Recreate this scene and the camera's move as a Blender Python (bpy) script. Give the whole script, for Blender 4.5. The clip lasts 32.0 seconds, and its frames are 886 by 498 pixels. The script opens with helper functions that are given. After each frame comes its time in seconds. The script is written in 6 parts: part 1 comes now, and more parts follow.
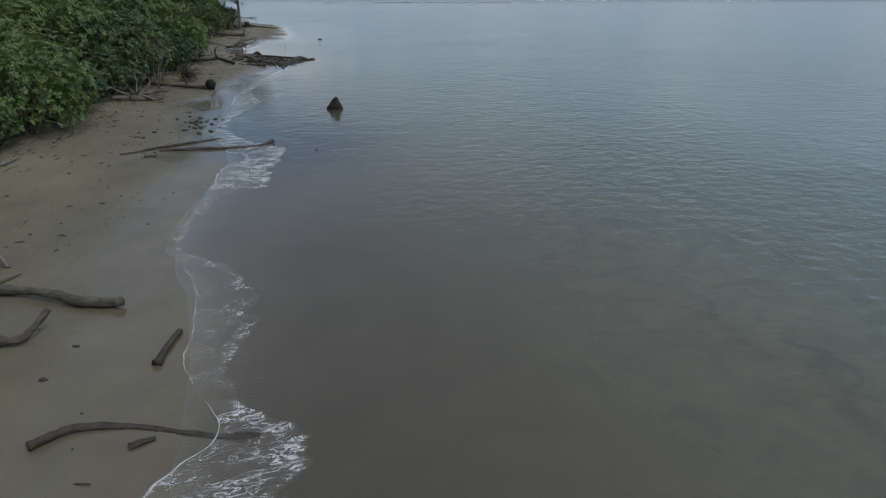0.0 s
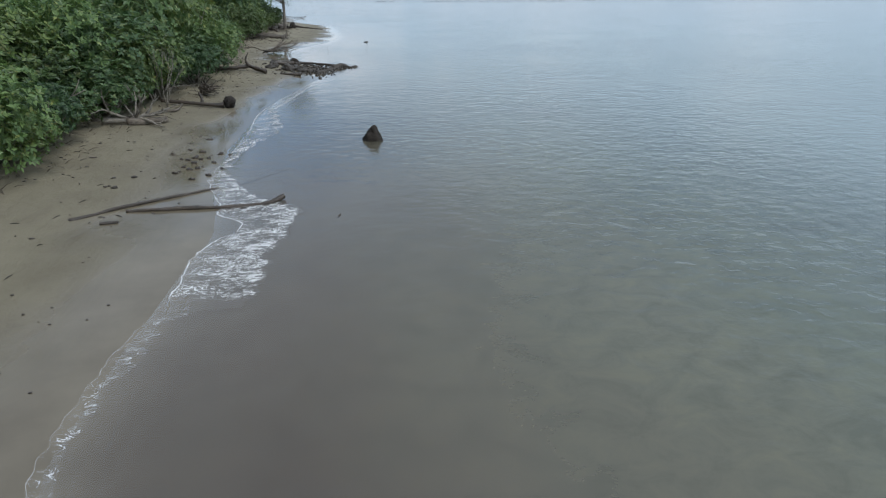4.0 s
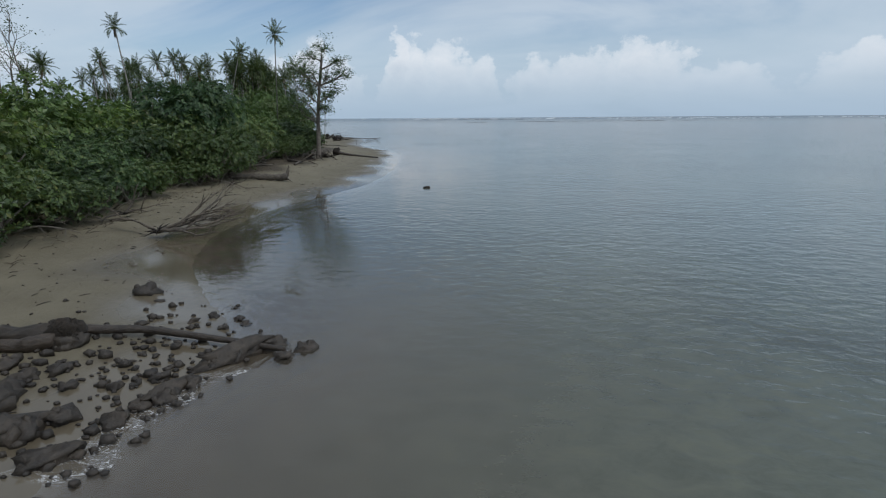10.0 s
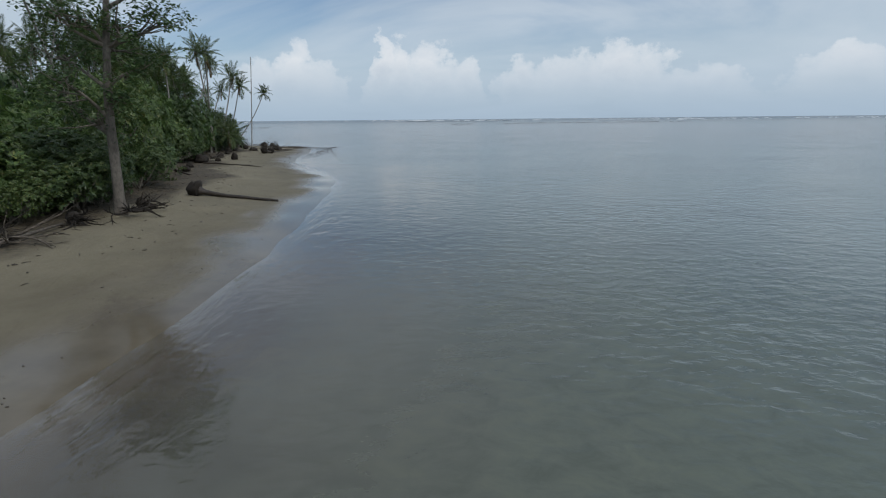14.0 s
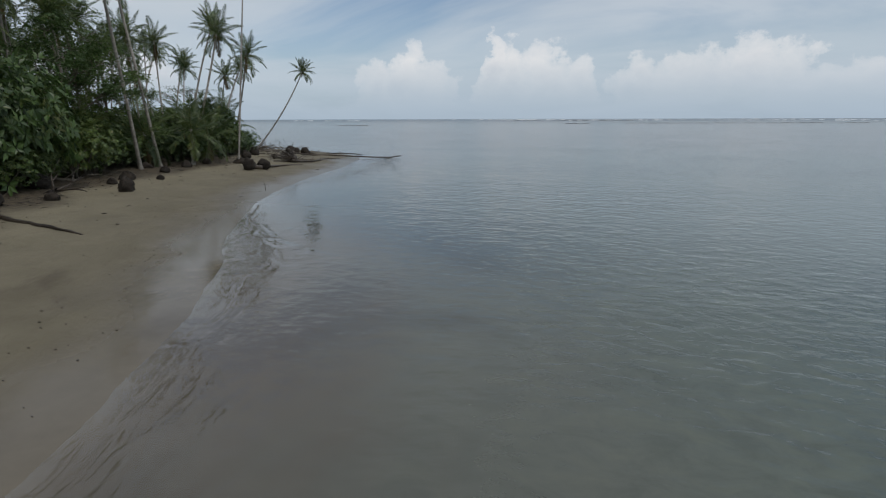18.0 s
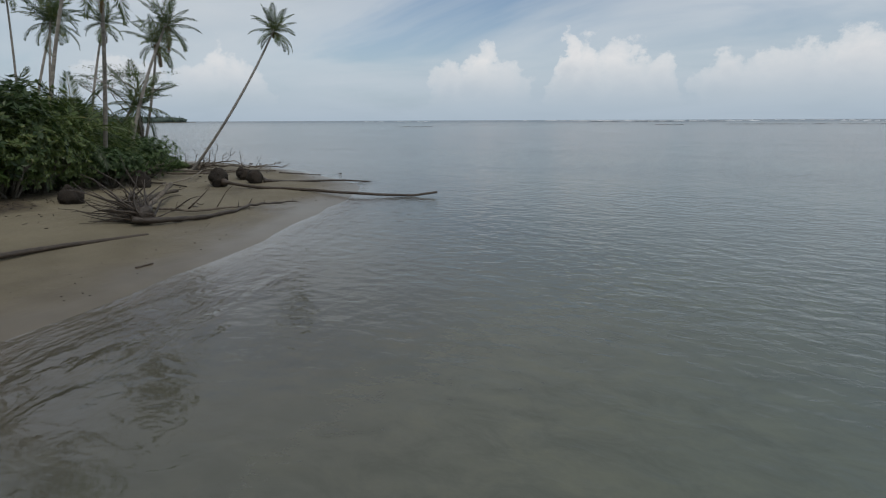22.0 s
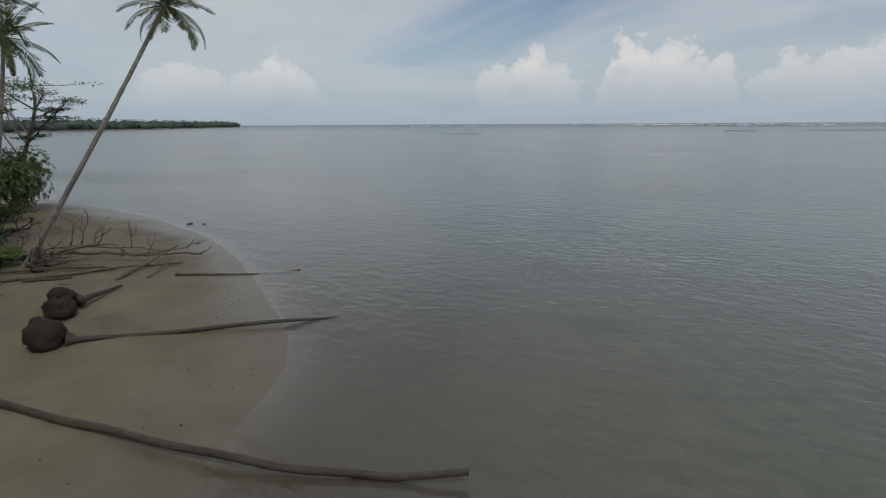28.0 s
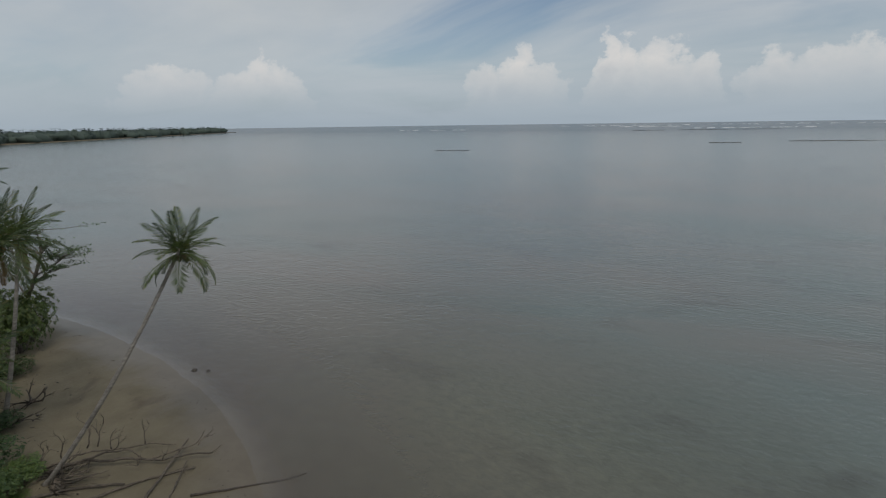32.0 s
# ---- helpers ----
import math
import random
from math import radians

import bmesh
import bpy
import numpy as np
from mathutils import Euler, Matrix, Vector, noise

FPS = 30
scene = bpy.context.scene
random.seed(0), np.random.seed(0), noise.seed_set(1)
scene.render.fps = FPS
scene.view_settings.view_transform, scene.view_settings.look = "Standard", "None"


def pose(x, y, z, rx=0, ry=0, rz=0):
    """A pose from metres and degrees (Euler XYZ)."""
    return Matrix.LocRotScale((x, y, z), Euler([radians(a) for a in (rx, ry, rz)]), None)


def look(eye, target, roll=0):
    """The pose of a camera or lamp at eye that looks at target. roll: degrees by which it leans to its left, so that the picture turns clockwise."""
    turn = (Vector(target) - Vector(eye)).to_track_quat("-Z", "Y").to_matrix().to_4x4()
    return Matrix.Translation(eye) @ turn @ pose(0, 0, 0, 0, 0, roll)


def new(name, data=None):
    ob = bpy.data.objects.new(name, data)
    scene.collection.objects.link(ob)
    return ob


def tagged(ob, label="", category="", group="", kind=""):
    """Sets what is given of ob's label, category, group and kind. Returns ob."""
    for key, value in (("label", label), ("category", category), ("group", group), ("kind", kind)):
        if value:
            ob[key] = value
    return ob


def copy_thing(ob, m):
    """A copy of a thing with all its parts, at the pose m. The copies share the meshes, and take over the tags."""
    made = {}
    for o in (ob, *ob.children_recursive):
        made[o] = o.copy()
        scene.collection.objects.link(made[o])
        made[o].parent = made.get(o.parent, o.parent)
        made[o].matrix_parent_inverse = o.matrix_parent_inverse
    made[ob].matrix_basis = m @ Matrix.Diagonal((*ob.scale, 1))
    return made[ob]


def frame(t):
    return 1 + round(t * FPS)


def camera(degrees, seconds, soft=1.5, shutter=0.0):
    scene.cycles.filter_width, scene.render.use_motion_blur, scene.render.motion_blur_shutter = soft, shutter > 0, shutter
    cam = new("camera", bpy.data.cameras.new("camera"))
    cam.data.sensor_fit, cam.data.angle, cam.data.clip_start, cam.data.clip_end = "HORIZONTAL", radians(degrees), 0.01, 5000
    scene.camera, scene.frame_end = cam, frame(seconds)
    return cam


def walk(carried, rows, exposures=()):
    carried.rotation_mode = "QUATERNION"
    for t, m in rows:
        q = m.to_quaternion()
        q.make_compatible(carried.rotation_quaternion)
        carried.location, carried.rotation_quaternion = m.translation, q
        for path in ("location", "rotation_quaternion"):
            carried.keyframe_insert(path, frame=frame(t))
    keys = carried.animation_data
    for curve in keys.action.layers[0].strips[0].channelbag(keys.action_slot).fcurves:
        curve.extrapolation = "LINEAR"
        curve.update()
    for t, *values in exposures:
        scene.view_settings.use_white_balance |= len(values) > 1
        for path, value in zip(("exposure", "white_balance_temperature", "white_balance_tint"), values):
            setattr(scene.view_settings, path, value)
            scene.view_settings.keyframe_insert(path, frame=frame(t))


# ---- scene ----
# camera path: seconds, x, y, z, tilt, lean, heading
cam = camera(82.40, 32.0, soft=1.2)
PATH = [
    (0.0, -0.00, -0.00, 6.76, -26.49, -0.16, -14.31),
    (0.5, -0.05, 0.04, 6.77, -26.48, -0.30, -9.85),
    (1.0, -0.07, 0.06, 6.78, -26.45, -0.33, -8.55),
    (1.5, -0.12, 0.10, 6.80, -26.45, -0.48, -8.16),
    (2.0, -0.12, 0.71, 6.85, -26.40, -0.77, -8.21),
    (2.5, -0.05, 1.83, 6.88, -26.35, -0.85, -9.68),
    (3.0, 0.19, 3.57, 6.89, -26.39, -0.71, -10.08),
    (3.5, 0.54, 5.84, 6.88, -26.50, -0.42, -9.79),
    (4.0, 0.97, 8.52, 6.85, -26.63, -0.06, -9.20),
    (4.5, 1.43, 11.50, 6.80, -26.75, 0.31, -8.69),
    (5.0, 1.86, 14.66, 6.73, -26.82, 0.61, -8.65),
    (5.5, 2.30, 18.06, 6.61, -26.79, 0.65, -7.33),
    (6.0, 2.76, 21.70, 6.50, -21.42, 0.53, -6.47),
    (6.5, 3.19, 25.34, 6.41, -21.38, 0.44, -5.51),
    (7.0, 3.66, 29.11, 6.29, -21.38, 0.52, -2.18),
    (7.5, 4.31, 33.05, 6.24, -18.11, 0.70, -0.31),
    (8.0, 4.59, 37.00, 6.19, -14.67, 0.50, 0.26),
    (8.5, 4.75, 41.08, 6.11, -14.67, 0.35, 1.26),
    (9.0, 4.84, 45.19, 6.09, -14.71, 0.34, 1.56),
    (9.5, 4.76, 49.42, 6.04, -14.67, 0.33, 1.72),
    (10.0, 4.59, 53.82, 5.99, -14.59, 0.39, 0.43),
    (10.5, 4.39, 58.17, 6.06, -14.60, 0.33, -0.01),
    (11.0, 4.50, 62.31, 6.15, -14.60, 0.39, -1.51),
    (11.5, 4.62, 66.62, 6.22, -14.59, 0.43, -2.46),
    (12.0, 4.88, 71.34, 6.24, -14.60, 0.40, -2.59),
    (12.5, 5.17, 76.50, 6.20, -14.58, 0.42, -2.56),
    (13.0, 5.44, 81.86, 6.13, -14.51, 0.45, -2.11),
    (13.5, 5.70, 86.98, 6.07, -14.50, 0.56, -2.12),
    (14.0, 5.91, 92.19, 6.06, -14.44, 0.54, -1.21),
    (14.5, 6.01, 97.61, 6.03, -14.38, 0.57, -1.14),
    (15.0, 5.98, 103.49, 5.93, -14.37, 0.53, -0.15),
    (15.5, 5.83, 109.62, 5.77, -14.38, 0.47, 1.38),
    (16.0, 5.57, 115.80, 5.60, -14.40, 0.40, 3.06),
    (16.5, 5.22, 121.83, 5.42, -14.43, 0.38, 4.51),
    (17.0, 4.78, 127.52, 5.28, -14.44, 0.41, 5.35),
    (17.5, 4.15, 132.95, 5.17, -14.44, 0.32, 6.25),
    (18.0, 3.39, 138.33, 5.13, -14.45, 0.16, 10.60),
    (18.5, 2.66, 143.44, 5.11, -14.45, 0.17, 12.91),
    (19.0, 1.81, 148.21, 5.09, -14.43, 0.13, 13.38),
    (19.5, 0.97, 152.88, 5.07, -14.40, 0.23, 13.81),
    (20.0, -0.00, 157.50, 5.03, -14.37, 0.24, 14.96),
    (20.5, -1.20, 162.20, 4.98, -14.35, 0.36, 15.37),
    (21.0, -2.54, 166.90, 4.96, -14.30, 0.38, 15.75),
    (21.5, -3.50, 171.29, 4.87, -14.33, 0.43, 16.59),
    (22.0, -4.53, 175.26, 4.72, -14.31, 0.23, 18.35),
    (22.5, -5.64, 179.27, 4.68, -14.22, 0.23, 19.98),
    (23.0, -6.83, 183.20, 4.65, -14.21, 0.20, 20.88),
    (23.5, -8.01, 186.96, 4.60, -14.25, 0.26, 21.46),
    (24.0, -9.22, 190.82, 4.66, -14.19, 0.26, 21.99),
    (24.5, -10.37, 193.91, 4.97, -14.15, 0.23, 22.15),
    (25.0, -11.22, 195.99, 5.27, -14.13, 0.20, 22.23),
    (25.5, -11.83, 197.26, 5.51, -14.06, 0.32, 22.27),
    (26.0, -12.11, 197.79, 5.60, -14.00, 0.43, 22.47),
    (26.5, -12.16, 197.84, 5.67, -13.96, 0.52, 22.75),
    (27.0, -12.07, 197.63, 5.83, -13.94, 0.56, 23.07),
    (27.5, -11.97, 197.40, 6.23, -13.92, 0.51, 23.35),
    (28.0, -11.94, 197.40, 6.97, -13.92, 0.33, 23.53),
    (28.5, -11.88, 197.51, 8.32, -13.92, 0.42, 23.62),
    (29.0, -11.98, 197.64, 9.83, -13.91, 0.48, 23.62),
    (29.5, -12.00, 197.76, 11.43, -13.90, 0.50, 23.58),
    (30.0, -12.11, 197.89, 12.98, -13.87, 0.62, 23.35),
    (30.5, -12.27, 198.02, 14.56, -13.88, 0.67, 23.10),
    (31.0, -12.46, 198.16, 16.01, -13.90, 0.83, 22.85),
    (31.5, -12.49, 198.15, 17.11, -13.90, 0.91, 22.56),
    (32.0, -12.30, 198.02, 17.87, -13.92, 0.82, 22.30),
]
# seconds, stops, kelvin, tint: the picture settles as the sky comes into view
EXPOSURES = [(0, -0.04, 5950, 8), (1.0, 0.48, 5950, 7), (2.5, 0.6, 5950, 8), (5.0, 0.72, 5900, 8), (7.0, 0.45, 5900, 9), (8.2, 0.16, 6000, 9), (10.0, 0.08, 6000, 9), (13.0, 0.06, 6050, 9), (17.0, 0.02, 6350, 11), (23.0, 0.02, 6500, 11),
             (28.0, -0.12, 6650, 11), (32.0, -0.2, 6700, 11)]
walk(cam, [(t, pose(x, y, z, 90 + tilt, lean, heading)) for t, x, y, z, tilt, lean, heading in PATH], EXPOSURES)

# ---- daylight: thin bright cloud over a blue sky, cumulus along the horizon ----
SUN_HEIGHT, SUN_TURN = 56.0, 128.0      # degrees; turn from +y towards +x


def nodes_of(tree):
    tree.nodes.clear()

    def n(kind, **values):
        node = tree.nodes.new(kind)
        for key, value in values.items():
            node.inputs[key.replace("_", " ")].default_value = value
        return node
    return n


def math_node(tree, op, a, b=None, clamp=False):
    node = tree.nodes.new("ShaderNodeMath")
    node.operation, node.use_clamp = op, clamp
    for i, v in enumerate((a, b)):
        if v is None:
            continue
        if isinstance(v, (int, float)):
            node.inputs[i].default_value = v
        else:
            tree.links.new(v, node.inputs[i])
    return node.outputs[0]


def ramp(tree, value, stops, mode="LINEAR"):
    node = tree.nodes.new("ShaderNodeValToRGB")
    node.color_ramp.interpolation = mode
    while len(node.color_ramp.elements) < len(stops):
        node.color_ramp.elements.new(0.5)
    for e, (p, c) in zip(node.color_ramp.elements, stops):
        e.position = p
        e.color = (*c, 1) if len(c) == 3 else c
    tree.links.new(value, node.inputs[0])
    return node.outputs[0]


def grey(v):
    return (v, v, v)


def mix_color(tree, factor, a, b, blend="MIX"):
    node = tree.nodes.new("ShaderNodeMix")
    node.data_type, node.blend_type = "RGBA", blend
    for socket, v in ((node.inputs[0], factor), (node.inputs[6], a), (node.inputs[7], b)):
        if isinstance(v, (int, float)):
            socket.default_value = v
        elif isinstance(v, tuple):
            socket.default_value = (*v, 1)
        else:
            tree.links.new(v, socket)
    return node.outputs[2]


def noise_node(tree, vector, scale, detail=4.0, rough=0.55, distortion=0.0):
    node = tree.nodes.new("ShaderNodeTexNoise")
    node.inputs["Scale"].default_value = scale
    node.inputs["Detail"].default_value = detail
    node.inputs["Roughness"].default_value = rough
    node.inputs["Distortion"].default_value = distortion
    if vector is not None:
        tree.links.new(vector, node.inputs["Vector"])
    return node.outputs[0]


def mapped(tree, vector, scale=(1, 1, 1), turn=0.0, move=(0, 0, 0)):
    node = tree.nodes.new("ShaderNodeMapping")
    node.inputs["Scale"].default_value = scale
    node.inputs["Rotation"].default_value = (0, 0, radians(turn))
    node.inputs["Location"].default_value = move
    tree.links.new(vector, node.inputs["Vector"])
    return node.outputs[0]


def make_world():
    world = bpy.data.worlds.new("sky")
    scene.world = world
    world.use_nodes = True
    tree = world.node_tree
    n, link = nodes_of(tree), tree.links.new
    coord = n("ShaderNodeTexCoord").outputs["Generated"]
    split = n("ShaderNodeSeparateXYZ")
    link(coord, split.inputs[0])
    x, y, z = split.outputs
    sky = n("ShaderNodeTexSky")
    sky.sky_type, sky.sun_disc = "NISHITA", False
    sky.sun_elevation, sky.sun_rotation = radians(SUN_HEIGHT), radians(SUN_TURN)
    sky.dust_density, sky.air_density = 1.5, 1.0
    blue = mix_color(tree, 1.0, sky.outputs[0], (0.078, 0.088, 0.094), "MULTIPLY")
    # heading (degrees to the left of +y) and height over the horizon (degrees)
    turn = math_node(tree, "MULTIPLY", math_node(tree, "ARCTAN2", math_node(tree, "MULTIPLY", x, -1.0), y), 57.2958)
    high = math_node(tree, "MULTIPLY", math_node(tree, "ARCSINE", z), 57.2958)
    # ragged outlines: the cumulus are read from shifted headings and heights
    shift = noise_node(tree, mapped(tree, coord, (1, 1, 1.2), 0, (4.0, 0, 0)), 11.0, 5, 0.6)
    turn_c = math_node(tree, "ADD", turn, math_node(tree, "MULTIPLY", math_node(tree, "SUBTRACT", shift, 0.5), 9.0))
    shift = noise_node(tree, mapped(tree, coord, (1, 1, 1.2), 0, (0, 7.0, 0)), 13.0, 5, 0.6)
    high_c = math_node(tree, "ADD", high, math_node(tree, "MULTIPLY", math_node(tree, "SUBTRACT", shift, 0.5), 3.6))
    # thin high cloud, drawn out sideways
    flat = tree.nodes.new("ShaderNodeCombineXYZ")
    lift = math_node(tree, "ADD", math_node(tree, "MAXIMUM", z, 0.0), 0.20)
    link(math_node(tree, "DIVIDE", x, lift), flat.inputs[0])
    link(math_node(tree, "DIVIDE", y, lift), flat.inputs[1])
    veil = noise_node(tree, mapped(tree, flat.outputs[0], (0.55, 0.8, 1), 14, (3.1, 1.7, 0)), 1.0, 6, 0.55, 0.8)
    veil = ramp(tree, veil, [(0.30, grey(0.10)), (0.47, grey(0.70)), (0.68, grey(1.0))])
    tone = noise_node(tree, mapped(tree, flat.outputs[0], (0.6, 0.9, 1), 5, (7.0, 2.0, 0)), 1.0, 5, 0.55)
    veil_color = ramp(tree, tone, [(0.3, (0.51, 0.56, 0.595)), (0.7, (0.67, 0.695, 0.71))])
    sky_color = mix_color(tree, math_node(tree, "MULTIPLY", veil, 0.93), blue, veil_color)
    # clearer air low over the sea
    clear = ramp(tree, math_node(tree, "DIVIDE", high, 20.0), [(0.0, grey(0.7)), (0.30, grey(0.42)), (0.65, grey(0.0))])
    sky_color = mix_color(tree, clear, sky_color, (0.44, 0.535, 0.615))
    # cumulus: heading, top height, half width, all in degrees
    lumps = CLOUDS
    wob = noise_node(tree, mapped(tree, coord, (1, 1, 1.2)), 16.0, 8, 0.66)
    wob = math_node(tree, "MULTIPLY", math_node(tree, "SUBTRACT", wob, 0.5), 3.2)
    cover = None
    for at, top, half in lumps:
        dx = math_node(tree, "DIVIDE", math_node(tree, "SUBTRACT", turn_c, at), half)
        dz = math_node(tree, "DIVIDE", math_node(tree, "SUBTRACT", high_c, 1.6), top - 1.6)
        r = math_node(tree, "ADD", math_node(tree, "MULTIPLY", dx, dx), math_node(tree, "MULTIPLY", dz, dz))
        body = math_node(tree, "SUBTRACT", 1.0, math_node(tree, "SQRT", r))
        cover = body if cover is None else math_node(tree, "MAXIMUM", cover, body)
    cover = math_node(tree, "ADD", cover, math_node(tree, "MULTIPLY", wob, 0.30))
    mask = ramp(tree, cover, [(0.0, grey(0)), (0.10, grey(0.45)), (0.35, grey(0.85)), (0.9, grey(1.0))])
    relief = noise_node(tree, mapped(tree, coord, (1, 1, 1.5), 0, (0.02, 0, 0.015)), 14.0, 6, 0.6)
    puff = ramp(tree, relief, [(0.30, (0.57, 0.595, 0.63)), (0.62, (0.715, 0.72, 0.72))])
    rim = ramp(tree, cover, [(0.06, grey(0.85)), (0.34, grey(0.55)), (0.75, grey(0.0))])
    puff = mix_color(tree, rim, puff, (0.86, 0.84, 0.815))
    low = ramp(tree, math_node(tree, "DIVIDE", high, 10.0), [(0.12, grey(0.0)), (0.34, grey(0.40)), (0.62, grey(0.95))])
    sky_color = mix_color(tree, math_node(tree, "MULTIPLY", mask, low), sky_color, puff)
    # pale band over the horizon
    band = ramp(tree, math_node(tree, "DIVIDE", high, 10.0), [(0.0, grey(0.75)), (0.16, grey(0.5)), (0.6, grey(0.0))])
    sky_color = mix_color(tree, band, sky_color, (0.37, 0.455, 0.54))
    back = n("ShaderNodeBackground")
    link(sky_color, back.inputs[0])
    back.inputs[1].default_value = 1.0
    out = n("ShaderNodeOutputWorld")
    link(back.outputs[0], out.inputs[0])


# cumulus heads: heading left of +y, top, half width
CLOUDS = [(5.4, 9.8, 1.7), (3.4, 8.2, 2.8), (-0.2, 8.3, 3.4), (-3.6, 6.6, 2.4), (-9.8, 6.6, 2.8), (-12.5, 5.4, 3.4), (-18.5, 7.6, 3.4), (-22.0, 6.6, 4.2), (-27.0, 4.8, 6.0), (-15.0, 6.4, 4.0),
          (14.8, 8.2, 2.4), (13.0, 6.6, 4.4), (18.2, 6.4, 3.0), (40.8, 7.4, 2.6), (38.8, 6.2, 3.0), (43.4, 5.2, 3.4), (50.0, 5.4, 5.0), (-38.0, 6.0, 5.0), (-55.0, 7.0, 5.0), (70.0, 6.5, 5.0)]
make_world()

sun = new("sun", bpy.data.lights.new("sun", "SUN"))
sun.data.energy, sun.data.angle, sun.data.color = 1.3, radians(14), (1.0, 0.96, 0.9)
a, e = radians(SUN_TURN), radians(SUN_HEIGHT)
sun.matrix_world = look((0, 0, 0), (-math.sin(a) * math.cos(e), -math.cos(a) * math.cos(e), -math.sin(e)))

# ---- materials ----
def material(name):
    m = bpy.data.materials.new(name)
    m.use_nodes = True
    tree = m.node_tree
    n = nodes_of(tree)
    shade, out = n("ShaderNodeBsdfPrincipled"), n("ShaderNodeOutputMaterial")
    tree.links.new(shade.outputs[0], out.inputs[0])
    where = n("ShaderNodeNewGeometry")
    return m, tree, shade, out, where.outputs["Position"], where.outputs["Random Per Island"]


def bump(tree, shade, height, strength, distance):
    node = tree.nodes.new("ShaderNodeBump")
    node.inputs["Strength"].default_value, node.inputs["Distance"].default_value = strength, distance
    tree.links.new(height, node.inputs["Height"])
    tree.links.new(node.outputs[0], shade.inputs["Normal"])


def attribute(tree, name):
    node = tree.nodes.new("ShaderNodeAttribute")
    node.attribute_name = name
    return node.outputs["Fac"]


def sand_material():
    m, tree, shade, out, at, _ = material("sand")
    link = tree.links.new
    dry = ramp(tree, noise_node(tree, at, 0.35, 5), [(0.3, (0.140, 0.121, 0.070)), (0.7, (0.204, 0.178, 0.106))])
    grain = noise_node(tree, at, 45.0, 3)
    dry = mix_color(tree, 0.25, dry, ramp(tree, grain, [(0.35, (0.14, 0.11, 0.075)), (0.65, (0.44, 0.39, 0.30))]))
    damp_color = ramp(tree, noise_node(tree, at, 0.6, 4), [(0.3, (0.117, 0.099, 0.061)), (0.7, (0.160, 0.138, 0.090))])
    split = tree.nodes.new("ShaderNodeSeparateXYZ")
    link(at, split.inputs[0])
    edge = math_node(tree, "ADD", split.outputs[2], math_node(tree, "MULTIPLY", math_node(tree, "SUBTRACT", noise_node(tree, at, 0.3, 4), 0.5), 0.25))
    damp = ramp(tree, edge, [(0.30, grey(1.0)), (0.70, grey(0.30)), (0.95, grey(0.0))])
    soil = ramp(tree, edge, [(0.75, grey(0.0)), (0.86, grey(1.0))])
    color = mix_color(tree, damp, dry, damp_color)
    lines = ramp(tree, noise_node(tree, mapped(tree, at, (1.6, 0.35, 1), -4), 1.0, 7, 0.7, 0.9), [(0.45, grey(0.0)), (0.68, grey(0.28))])
    color = mix_color(tree, lines, color, (0.105, 0.084, 0.058))
    stain = ramp(tree, noise_node(tree, mapped(tree, at, (0.30, 0.22, 1), 15, (5, 2, 0)), 1.0, 6, 0.62, 0.4), [(0.60, grey(0.0)), (0.68, grey(0.55))])
    color = mix_color(tree, math_node(tree, "MULTIPLY", stain, damp), color, (0.062, 0.047, 0.030))
    litter = ramp(tree, noise_node(tree, at, 3.5, 5), [(0.35, (0.030, 0.023, 0.015)), (0.7, (0.11, 0.085, 0.05))])
    color = mix_color(tree, soil, color, litter)
    # sand soaked by the swash: dark, under a thin film of water with a tongued outline
    tongue = noise_node(tree, mapped(tree, at, (0.30, 0.17, 1), 8, (3, 1, 0)), 1.0, 5, 0.6, 0.5)
    reach = math_node(tree, "SUBTRACT", split.outputs[2], math_node(tree, "MULTIPLY", math_node(tree, "SUBTRACT", tongue, 0.5), 0.34))
    film = ramp(tree, reach, [(0.08, grey(1.0)), (0.16, grey(0.75)), (0.30, grey(0.0))])
    soaked = ramp(tree, noise_node(tree, at, 0.8, 4), [(0.3, (0.088, 0.070, 0.048)), (0.7, (0.126, 0.104, 0.074))])
    color = mix_color(tree, math_node(tree, "MULTIPLY", film, 0.75), color, soaked)
    link(color, shade.inputs["Base Color"])
    # the swash drains off in small rills before the point, and leaves a duller sand
    drained = ramp(tree, math_node(tree, "DIVIDE", split.outputs[1], 250.0), [(0.60, grey(0.06)), (0.68, grey(0.30))])
    wet = mix_color(tree, film, grey(0.80), drained)
    rough = ramp(tree, film, [(0.0, grey(1.0)), (0.6, grey(0.25)), (1.0, grey(0.03))])
    link(wet, shade.inputs["Roughness"])
    tracks = noise_node(tree, mapped(tree, at, (1, 0.6, 1), 20), 2.2, 5, 0.6)
    marks = noise_node(tree, mapped(tree, at, (2.6, 1.4, 1), 35), 1.0, 4, 0.6, 0.8)
    bump(tree, shade, math_node(tree, "MULTIPLY", rough, math_node(tree, "ADD", math_node(tree, "ADD", tracks, math_node(tree, "MULTIPLY", marks, 0.7)), math_node(tree, "MULTIPLY", grain, 0.3))), 0.75, 0.09)
    return m


